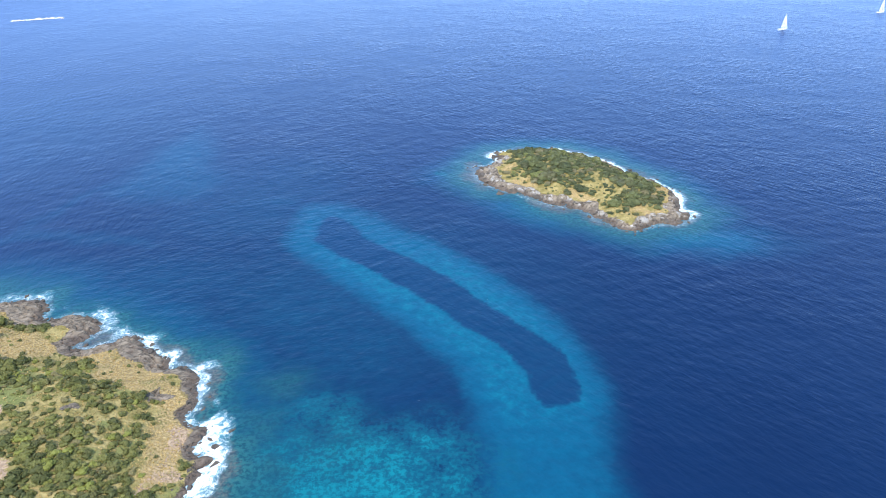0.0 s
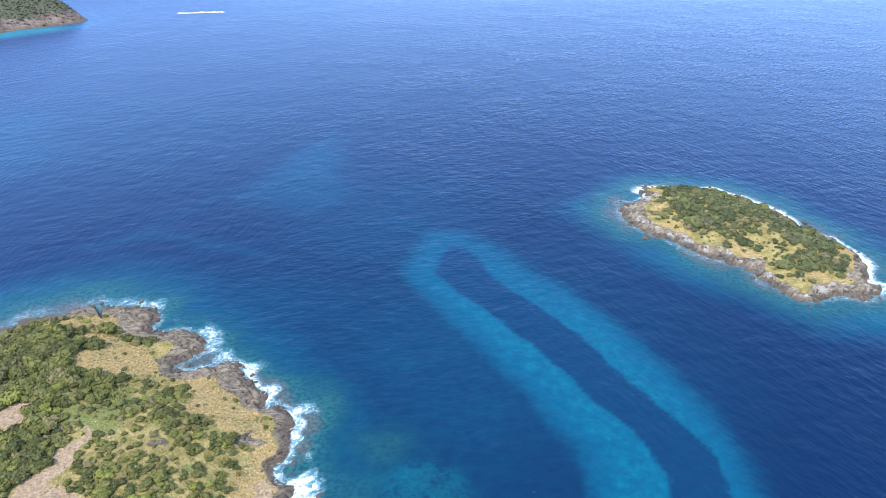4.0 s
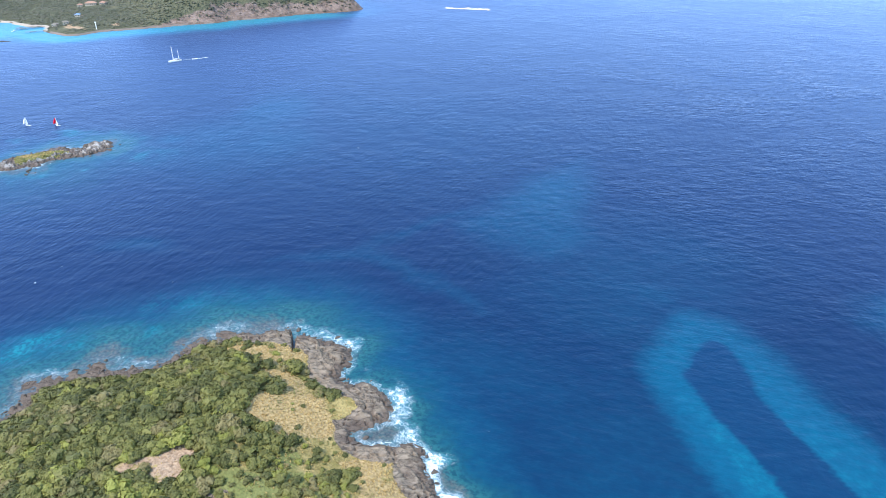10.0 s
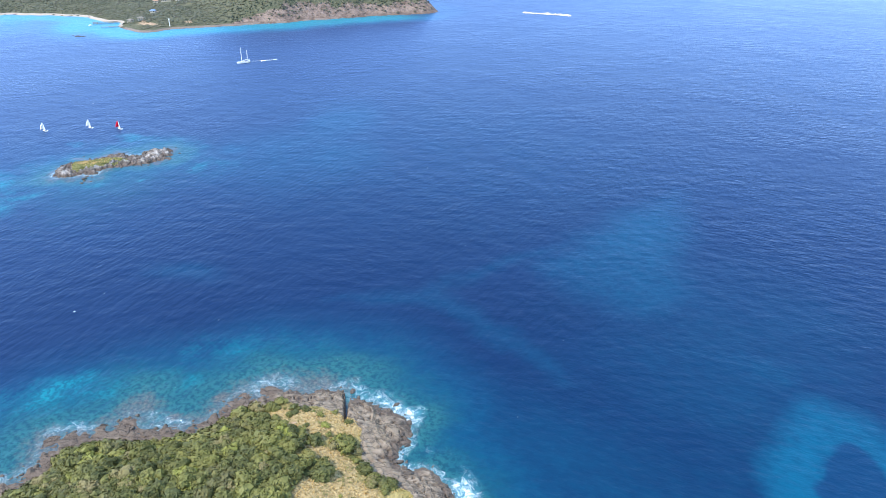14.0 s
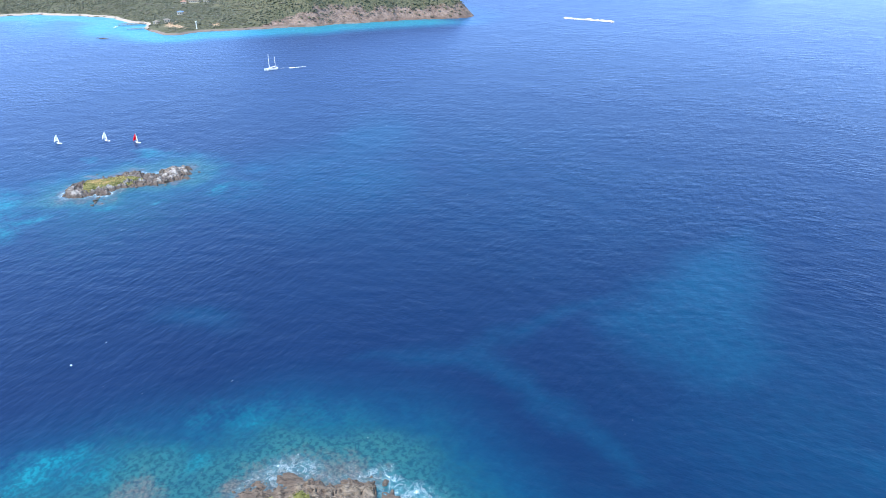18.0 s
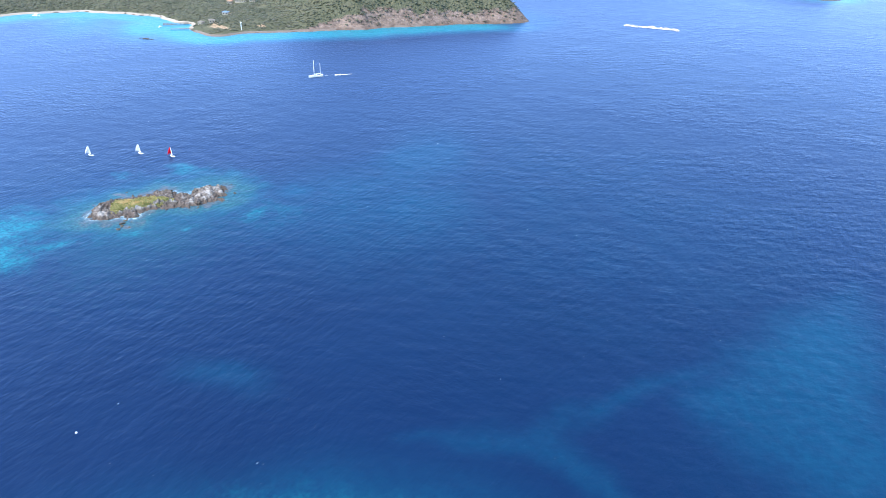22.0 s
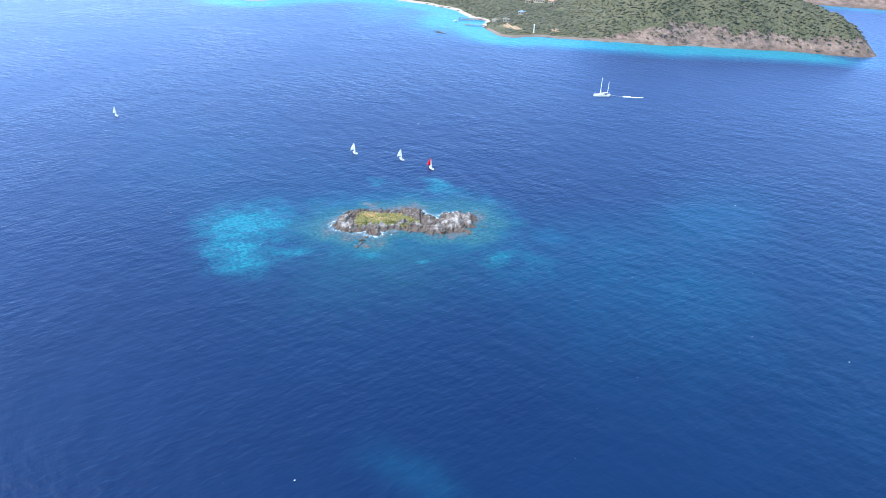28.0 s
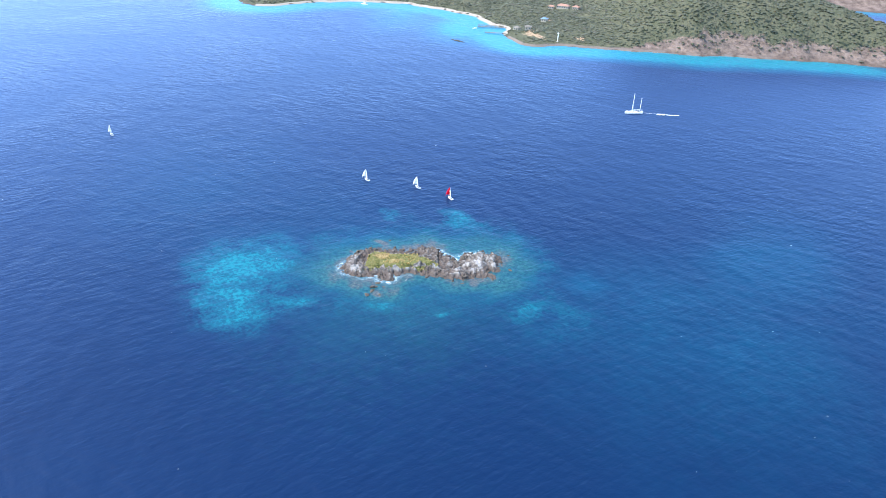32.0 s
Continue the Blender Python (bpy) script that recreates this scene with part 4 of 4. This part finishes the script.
# dry grass in tufts
def tuft_arrays(seed):
    r = np.random.default_rng(seed)
    V, Fc = [], []
    for k in range(16):
        a, q = r.uniform(0, 6.28), r.uniform(0.0, 0.35)
        b, l = r.uniform(0, 6.28), r.uniform(0.5, 1.0)
        p = np.array([math.cos(a) * q, math.sin(a) * q, -0.1])
        tip = p + np.array([math.cos(b) * 0.55 * l, math.sin(b) * 0.55 * l, l])
        side = np.array([-math.sin(b), math.cos(b), 0]) * 0.13
        V += [p - side, p + side, tip]
        Fc.append([3 * k, 3 * k + 1, 3 * k + 2])
    return np.array(V), np.array(Fc)


TUFTS = [tuft_arrays(s) for s in range(6)]


def grass_material():
    m = Mat("dry_grass", 0.9, 0.1)
    isl = m.node("NewGeometry").outputs["Random Per Island"]
    c = m.mix(isl, (0.335, 0.225, 0.086), (0.57, 0.415, 0.185))
    return m.done(m.mix(m.step(m.noise(0.12, 3), 0.46, 0.66), c, (0.20, 0.192, 0.075)))


M_GRASS = grass_material()


def grass_on(line, height, fields, step, label, least=0.22, ymin=-1e9):
    x0, y0 = line.min(0)
    x1, y1 = line.max(0)
    gx, gy = np.meshgrid(np.arange(x0, x1, step), np.arange(max(y0, ymin), y1, step))
    x = (gx + rng.uniform(-0.6, 0.6, gx.shape) * step).ravel()
    y = (gy + rng.uniform(-0.6, 0.6, gy.shape) * step).ravel()
    d = signed(line, x, y)
    ok = d > 1.5
    x, y, d = x[ok], y[ok], d[ok]
    _, rock, bare, dry = fields(x, y, d)
    p = np.maximum(sm(dry, 0.2, 0.5), least) * (1 - sm(rock, 0.3, 0.6)) * (1 - 0.45 * sm(bare, 0.4, 0.6))
    ok = rng.random(len(x)) < p
    x, y, d = x[ok], y[ok], d[ok]
    w = rng.uniform(0.5, 0.95, len(x))
    joined("dry_grass", TUFTS, np.stack([x, y, height(x, y, d) - 0.05, w, w * 0.8, rng.uniform(0, 6.28, len(x))], 1), M_GRASS, label, "grass")


grass_on(L_CAY, cay_height, cay_fields, 1.0, "straw-coloured dry grass in tufts on the cay", 0.3, 128)
grass_on(L_ISLAND, island_height, island_fields, 1.15, "dry grass in tufts on a small island", 0.3)
grass_on(L_ISLET, islet_height, islet_fields, 0.8, "mossy green and straw grass on the islet's top", 0.5)

# woods of the headland and the far shore
def woods(line, height, step, lo, hi, size, label, keep):
    x0, y0 = line.min(0)
    x1, y1 = line.max(0)
    gx, gy = np.meshgrid(np.arange(x0, x1, step), np.arange(y0, y1, step))
    x = (gx + rng.uniform(-0.6, 0.6, gx.shape) * step).ravel()
    y = (gy + rng.uniform(-0.6, 0.6, gy.shape) * step).ravel()
    ok = keep(x, y)
    x, y = x[ok], y[ok]
    d = signed(line, x, y)
    p = sm(d, lo, hi) * (0.72 + 0.28 * sm(fbm(x / 40, y / 40, 3, 121), 0.3, 0.55))
    for cx, cy, r in ((-945, 639, 11), (-979, 740, 8), (-1027, 738, 15), (-911, 664, 6), (-985, 688, 7), (-930, 650, 8)):
        p = p * (np.hypot(x - cx, y - cy) > r)
    ok = rng.random(len(x)) < p
    x, y, d = x[ok], y[ok], d[ok]
    w = rng.uniform(0.6, 1.3, len(x)) * size
    joined("woods", FAR, np.stack([x, y, height(x, y, d) - 0.3, w, w * rng.uniform(0.42, 0.66, len(x)), rng.uniform(0, 6.28, len(x))], 1), M_LEAF_HAZY, label, "woods")


woods(L_HEAD, head_height, 3.2, 1, 17, 2.25, "low tropical woods covering the headland, grey-green with painted haze", lambda x, y: (x > -1420) & (y > 330))
woods(L_FAR, far_height, 9.0, 25, 60, 5.0, "woods on the distant shore, grey-green with painted haze", lambda x, y: (x > -1150) & (y < 1720))


# ---- beach ----
def beach():
    q = L_HEAD
    tan = np.roll(q, -1, 0) - np.roll(q, 1, 0)
    nor = np.stack([tan[:, 1], -tan[:, 0]], 1) / np.linalg.norm(tan, axis=1)[:, None]
    for name, ok, wide in (("beach", (q[:, 0] < -960) & (q[:, 0] > -1240) & (q[:, 1] > 380) & (q[:, 1] < 700), 3.6), ("beach_shingle", (q[:, 0] > -955) & (q[:, 0] < -790) & (q[:, 1] > 600) & (q[:, 1] < 860), 2.2)):
        idx = np.nonzero(ok)[0]
        sgn = 1 if signed(q, *(q[idx[3]] + nor[idx[3]] * 3)[:, None])[0] > 0 else -1
        cols = np.array([-4.0, 0.0, wide * 0.5, wide])
        zs = np.array([-0.8, 0.35, 1.3, 1.9])
        V = []
        for i in idx:
            for c, z in zip(cols, zs):
                p = q[i] + sgn * nor[i] * c
                d = signed(q, p[:1], p[1:])
                V.append((p[0], p[1], max(z, float(head_height(p[:1], p[1:], d)[0]) + 0.12) if c >= 0 else z))
        k = len(cols)
        Fc = [(a * k + b, a * k + b + 1, (a + 1) * k + b + 1, (a + 1) * k + b) for a in range(len(idx) - 1) if idx[a + 1] == idx[a] + 1 for b in range(k - 1)]
        tagged(new(name, mesh_from(name, V, Fc, M_SAND if name == "beach" else M_SHINGLE, True)), "pale coral sand beach along the bay" if name == "beach" else "narrow grey-pink shingle strip at the waterline", "beach", kind="structure")


beach()


# ---- boats ----
def hull_bm(length, beam, depth, rise=0.35, rows=14, transom=0.75):
    """A hull along +x with a pointed bow, a rounded bilge and a deck."""
    bm = bmesh.new()
    rings = []
    for i in range(rows):
        u = i / (rows - 1)
        half = beam / 2 * (transom + (1 - transom) * math.sin(min(1, u / 0.45) * math.pi / 2)) * (1 - max(0, (u - 0.45) / 0.55) ** 2.2) + 0.02
        deck = depth * (0.62 + rise * (u - 0.35) ** 2 * 2)
        keel = -depth * 0.38 * (1 - max(0, (u - 0.6) / 0.4) ** 2)
        x = (u - 0.5) * length
        ring = []
        for y, z in ((1.0, deck), (0.97, deck * 0.45 + 0.02), (0.72, keel * 0.55), (0.0, keel), (-0.72, keel * 0.55), (-0.97, deck * 0.45 + 0.02), (-1.0, deck)):
            ring.append(bm.verts.new((x, y * half, z)))
        rings.append(ring)
    for a, b in zip(rings, rings[1:]):
        for j in range(6):
            bm.faces.new((a[j], b[j], b[j + 1], a[j + 1]))
        bm.faces.new((a[0], a[6], b[6], b[0]))
    bm.faces.new(rings[0])
    bm.faces.new(rings[-1][::-1])
    bmesh.ops.recalc_face_normals(bm, faces=bm.faces)
    return bm


def sail_bm(foot_a, foot_b, head, belly, thick=0.03, n=9, roach=0.12):
    """A three-cornered sail, bellied to +belly and given a thickness."""
    a, b, h, bel = Vector(foot_a), Vector(foot_b), Vector(head), Vector(belly)
    bm = bmesh.new()
    grid = []
    for i in range(n):
        t = i / (n - 1)
        row = []
        for j in range(n):
            s = j / (n - 1)
            p = a.lerp(h, t).lerp(b.lerp(h, t), s)
            p += bel * math.sin(math.pi * s) * (0.35 + 0.65 * math.sin(math.pi * min(1, t * 0.8 + 0.15))) * (1 - t * 0.5)
            p += (b - a).normalized() * roach * (b - a).length * math.sin(math.pi * t) * s
            row.append(bm.verts.new(p))
        grid.append(row)
    for i in range(n - 1):
        for j in range(n - 1):
            bm.faces.new((grid[i][j], grid[i][j + 1], grid[i + 1][j + 1], grid[i + 1][j]))
    bmesh.ops.remove_doubles(bm, verts=bm.verts, dist=1e-4)
    bmesh.ops.solidify(bm, geom=bm.faces[:], thickness=thick)
    return bm


def dinghy(at, heading, cloth, label, m=1.0):
    """A small sailing dinghy running under a spinnaker."""
    b = thing("sailing_dinghy", label, "sailboat", "racing dinghies", pose(*at, 0, 0, heading) @ Matrix.Scale(0.9, 4))
    part("hull", hull_bm(5.6, 1.9, 0.85), M_WHITE, b, "white glass-fibre hull")
    part("cockpit", box(2.4, 1.0, 0.12, -0.9, 0, 0.50, 0.04), M_DARK, b)
    mast = part("mast", rod((0.9, 0, 0.4), (0.7, 0, 7.6), 0.09, 0.06), M_ALU, b)
    part("boom", rod((0.85, 0, 1.2), (-1.3, 0.4, 1.25), 0.06), M_ALU, b)
    part("mainsail", sail_bm((0.80, 0, 1.3), (-1.2, 0.4, 1.35), (0.72, 0, 7.5), (0.1, 0.2, 0), 0.03), M_SAIL, b, "white mainsail")
    part("spinnaker", sail_bm((2.9, 1.9, 1.0), (2.5, -1.0, 1.3), (0.95, 0.1, 7.1), (2.0, 0.3, 0.3), 0.03, 11, 0.0), cloth, b, "full bellied downwind sail")
    part("rudder", box(0.35, 0.05, 0.9, -2.95, 0, -0.45), M_WHITE, b)
    part("forestay", rod((2.6, 0, 0.6), (0.75, 0, 6.3), 0.02, seg=5), M_ALU, b)
    return b


HEAD1 = 196
dinghy((-621.5, 362.5, 0), HEAD1, M_SAIL, "white racing dinghy running under a white spinnaker")
dinghy((-601.5, 388.2, 0), HEAD1 - 4, M_SAIL, "white racing dinghy with a full white spinnaker")
dinghy((-581, 401, 0), HEAD1 - 8, M_RED, "white racing dinghy running under a crimson spinnaker")
dinghy((-748, 217.5, 0), HEAD1, M_SAIL, "lone white dinghy sailing under a white spinnaker")


def ketch():
    b = thing("ketch", "white two-masted sailing yacht motoring with furled sails", "sailboat", m=pose(-682, 601, 0.1, 0, 0, -106) @ Matrix.Scale(0.86, 4))
    part("hull", hull_bm(17.0, 4.4, 2.2, 0.5, 18), M_WHITE, b, "white hull")
    part("deck", box(12.0, 2.9, 0.10, -1.0, 0, 1.42, 0.03), M_DECK, b)
    cab = part("cabin", box(5.2, 2.2, 0.7, 0.4, 0, 1.5, 0.12), M_WHITE, b)
    for sy2 in (1, -1):
        for k in range(3):
            part("window", box(0.9, 0.06, 0.25, -1.1 + 1.4 * k, sy2 * 1.11, 1.75), M_DARK, cab)
    part("cockpit", box(2.4, 1.8, 0.2, -4.9, 0, 1.5, 0.05), M_DARK, b)
    part("canopy", box(2.2, 2.2, 0.10, -4.2, 0, 3.3, 0.04), M_SAIL, b, "white sun canopy")
    for cx in (-3.2, -5.2):
        for cy in (-1, 1):
            part("canopy_post", rod((cx, cy, 1.5), (cx, cy, 3.3), 0.04, seg=6), M_ALU, b)
    part("main_mast", rod((1.8, 0, 1.4), (1.6, 0, 18.6), 0.32, 0.26), M_WHITE, b)
    part("mizzen_mast", rod((-5.6, 0, 1.4), (-5.8, 0, 14.4), 0.28, 0.22), M_WHITE, b)
    part("boom", rod((1.7, 0, 3.0), (-4.0, 0, 3.2), 0.10), M_ALU, b)
    part("furled_sail", rod((1.5, 0, 3.25), (-3.9, 0, 3.4), 0.26, 0.18), M_SAIL, b, "white furled mainsail")
    part("boom", rod((-5.7, 0, 2.9), (-8.8, 0, 3.0), 0.08), M_ALU, b)
    part("furled_sail", rod((-5.8, 0, 3.1), (-8.6, 0, 3.2), 0.20, 0.15), M_SAIL, b, "white furled mizzen")
    part("bowsprit", rod((8.0, 0, 1.9), (10.2, 0, 2.3), 0.10, 0.07), M_WOOD, b)
    part("forestay", rod((10.1, 0, 2.3), (1.6, 0, 18.4), 0.02, seg=5), M_DARK, b)
    part("backstay", rod((1.6, 0, 18.4), (-5.8, 0, 13.3), 0.015, seg=5), M_DARK, b)
    for sy2 in (1, -1):
        part("shroud", rod((1.4, sy2 * 2.0, 1.5), (1.65, 0, 15.0), 0.025, seg=5), M_ALU, b)
        part("shroud", rod((-6.0, sy2 * 1.6, 1.5), (-5.75, 0, 11.0), 0.025, seg=5), M_ALU, b)
        part("spreader", rod((1.68, 0, 11.0), (1.68, sy2 * 1.0, 11.1), 0.05, seg=6), M_ALU, b)
        part("rail", rod((7.6, sy2 * 0.5, 2.5), (-7.9, sy2 * 1.7, 2.3), 0.03, seg=5), M_ALU, b)
    t = thing("tender", "white inflatable tender towed behind the yacht", "dinghy", m=pose(-672, 620, 0.05, 0, 0, -114))
    part("hull", hull_bm(6.5, 2.3, 1.0), M_WHITE, t)
    part("thwart", box(0.4, 1.5, 0.08, -0.3, 0, 0.62, 0.02), M_WOOD, t)
    part("outboard", box(0.5, 0.4, 0.9, -3.3, 0, 0.3, 0.1), M_DARK, t)
    part("tow_line", rod((3.2, 0, 0.6), (12.0, 1.5, 1.6), 0.04, seg=5), M_SAIL, t)


ketch()


def sloop(at, heading, label):
    b = thing("sloop", label, "sailboat", "far yachts", pose(*at, 0, 0, heading))
    part("hull", hull_bm(15, 4.2, 2.2, 0.45), M_WHITE, b, "white hull")
    part("cabin", box(4.5, 2.0, 0.7, 0.5, 0, 1.4, 0.12), M_WHITE, b)
    part("mast", rod((1.2, 0, 1.3), (1.0, 0, 21), 0.2, 0.12), M_ALU, b)
    part("boom", rod((1.1, 0, 2.8), (-5.6, -1.2, 2.9), 0.1), M_ALU, b)
    part("mainsail", sail_bm((1.0, 0, 3.0), (-5.6, -1.2, 3.1), (1.0, 0, 20.5), (0.2, 0.9, 0), 0.05), M_SAIL, b)
    part("jib", sail_bm((7.0, 0, 2.2), (0.6, -1.4, 2.6), (1.1, 0, 18.5), (0.3, -0.9, 0), 0.05), M_SAIL, b)


sloop((461, 898, 0), 20, "white yacht under full sail on open water")
sloop((652, 1004, 0), 20, "distant white yacht under sail")


def moored(at, heading, length):
    b = thing("motorboat", "white motorboat moored in the shallow bay", "motorboat", "boats in the bay", pose(*at, 0, 0, heading))
    part("hull", hull_bm(length, length * 0.32, length * 0.16), M_WHITE, b)
    part("cabin", box(length * 0.35, length * 0.22, length * 0.12, 0, 0, length * 0.09, 0.15), M_WHITE, b)
    part("windscreen", box(0.1, length * 0.2, length * 0.05, length * 0.2, 0, length * 0.12), M_DARK, b)
    part("hardtop", box(length * 0.3, length * 0.24, 0.12, 0, 0, length * 0.26, 0.04), M_WHITE, b)


moored((-1178, 522, 0), 30, 11)
moored((-1202, 548, 0), 60, 8)
moored((-1004, 606, 0), 100, 6)


# ---- the shore station on the headland ----
def ground_at(x, y):
    d = signed(L_HEAD, np.array([float(x)]), np.array([float(y)]))
    return float(head_height(np.array([float(x)]), np.array([float(y)]), d)[0])


def house(at, turn, w, d, h, roof, label, wins=3):
    z = min(ground_at(at[0] + a * w / 2, at[1] + b * d / 2) for a in (-1, 0, 1) for b in (-1, 0, 1))
    top = max(ground_at(at[0] + a * w / 2, at[1] + b * d / 2) for a in (-1, 0, 1) for b in (-1, 0, 1))
    b = thing("house", label, "house", "houses on the headland", pose(at[0], at[1], z, 0, 0, turn))
    h += top - z
    wall = part("wall", box(w, d, h), M_STUCCO, b)
    bm = bmesh.new()
    o = 0.7
    pts = [(-w / 2 - o, -d / 2 - o, h), (w / 2 + o, -d / 2 - o, h), (w / 2 + o, d / 2 + o, h), (-w / 2 - o, d / 2 + o, h), (-w / 2 + d / 2, 0, h + d * 0.28), (w / 2 - d / 2, 0, h + d * 0.28)]
    v = [bm.verts.new(p) for p in pts]
    for f in ((0, 1, 5, 4), (1, 2, 5), (2, 3, 4, 5), (3, 0, 4), (3, 2, 1, 0)):
        bm.faces.new([v[i] for i in f])
    part("roof", bm, roof, b)
    for sgn in (-1, 1):
        for k in range(wins):
            part("window", box(w / wins * 0.4, 0.12, 1.3, (k - (wins - 1) / 2) * w / wins, sgn * (d / 2 + 0.02), h - 2.2), M_DARK, wall)


house((-1027, 738), 40, 15, 7.5, 3.2, M_TERRA, "long villa with a terracotta hip roof among trees", 5)
house((-1036, 726), 40, 7, 5.5, 2.8, M_TERRA, "small pale villa with a terracotta roof", 3)
house((-1014, 749), 30, 8, 6, 2.8, M_TERRA, "pale outbuilding with a terracotta roof", 3)
house((-985, 688), 35, 7, 5, 2.8, M_BLUE, "small house with a blue metal roof among trees", 2)
house((-972, 645), 20, 7, 5, 2.6, M_WOOD, "weathered grey shore house by the beach", 2)
house((-958, 652), 60, 7, 5, 3.0, M_WOOD, "low grey boathouse at the bay's edge", 2)


def post():
    b = thing("beacon", "tall white navigation post on a low concrete base", "beacon", m=pose(-911, 664, ground_at(-911, 664)))
    part("base", box(2.2, 2.2, 0.8, 0, 0, -0.3, 0.1), M_STUCCO, b)
    part("shaft", rod((0, 0, 0.4), (0, 0, 8.5), 0.55, 0.45, 10), M_WHITE, b)
    part("head", box(1.6, 1.6, 1.2, 0, 0, 8.4, 0.1), M_WHITE, b)


post()


def pier(a, c, label):
    a, c = Vector((*a, 0)), Vector((*c, 0))
    b = thing("pier", label, "pier", "piers in the bay", pose(a.x, a.y, 0, 0, 0, math.degrees(math.atan2(c.y - a.y, c.x - a.x))))
    n = (c - a).length
    part("deck", box(n, 2.4, 0.25, n / 2, 0, 1.0, 0.03), M_WOOD, b)
    for k in range(int(n // 5) + 1):
        for sgn in (-1, 1):
            part("pile", rod((k * 5 + 0.5, sgn * 1.0, -2.5), (k * 5 + 0.5, sgn * 1.0, 1.7), 0.16, seg=7), M_WOOD, b)


pier((-996, 641), (-1010, 612), "long grey timber pier on piles")
pier((-966, 630), (-979, 607), "pale timber pier on piles")
pier((-1003, 644), (-1018, 617), "narrow timber jetty on piles")


# ---- wakes and breakers ----
def foam_material():
    m = Mat("sea_foam", 0.8, 0.2)
    lace = m.noise(0.35, 7, 0.72, distort=1.0)
    a = m.step(m.math("ADD", m.attr("thick"), m.math("MULTIPLY", m.math("SUBTRACT", lace, 0.5), 1.4)), 0.35, 0.8)
    m.put(m.b.inputs["Alpha"], a)
    return m.done((0.82, 0.86, 0.88))


M_FOAM = foam_material()


def foam_strip(name, label, a, b, w0, w1, t0, t1):
    """A lacy sheet of foam from a to b, just above the water."""
    a, b = np.array(a, float), np.array(b, float)
    t = (b - a) / np.linalg.norm(b - a)
    nor = np.array([-t[1], t[0]])
    V, K = [], []
    for i in range(31):
        u = i / 30
        for j in range(9):
            v = j / 4 - 1
            p = a + (b - a) * u + nor * v * (w0 + (w1 - w0) * u)
            V.append((p[0], p[1], 0.32))
            K.append((t0 + (t1 - t0) * u) * (1 - v * v) * min(1, 6 * (1 - u) + 0.05) * min(1, 12 * u + 0.3))
    Fc = [(i * 9 + j, i * 9 + j + 1, i * 9 + j + 10, i * 9 + j + 9) for i in range(30) for j in range(8)]
    me = mesh_from(name, V, Fc, M_FOAM)
    set_attr(me, "thick", K)
    return tagged(new(name, me), label, "foam", kind="stuff")


foam_strip("wake", "white wake trailing behind the towed tender", (-671, 622), (-665, 635), 1.2, 1.9, 0.95, 0.45)
foam_strip("wake", "fading wake far behind the towed tender", (-667, 631), (-652, 668), 1.6, 2.6, 0.38, 0.12)
foam_strip("wake", "faint wake behind the yacht", (-680, 609), (-673, 620), 1.2, 1.0, 0.55, 0.5)
foam_strip("breakers", "white surf breaking over the far reef", (-616, 1062), (-540, 1088), 5.5, 6.5, 1.1, 1.0)
for bx, by in ((-621.5, 362.5), (-601.5, 388.2), (-581, 401), (-748, 217.5)):
    foam_strip("wake", "thin wake behind a sailing dinghy", (bx + 2.5, by + 0.8), (bx + 10, by + 3), 0.3, 0.6, 0.5, 0.05)
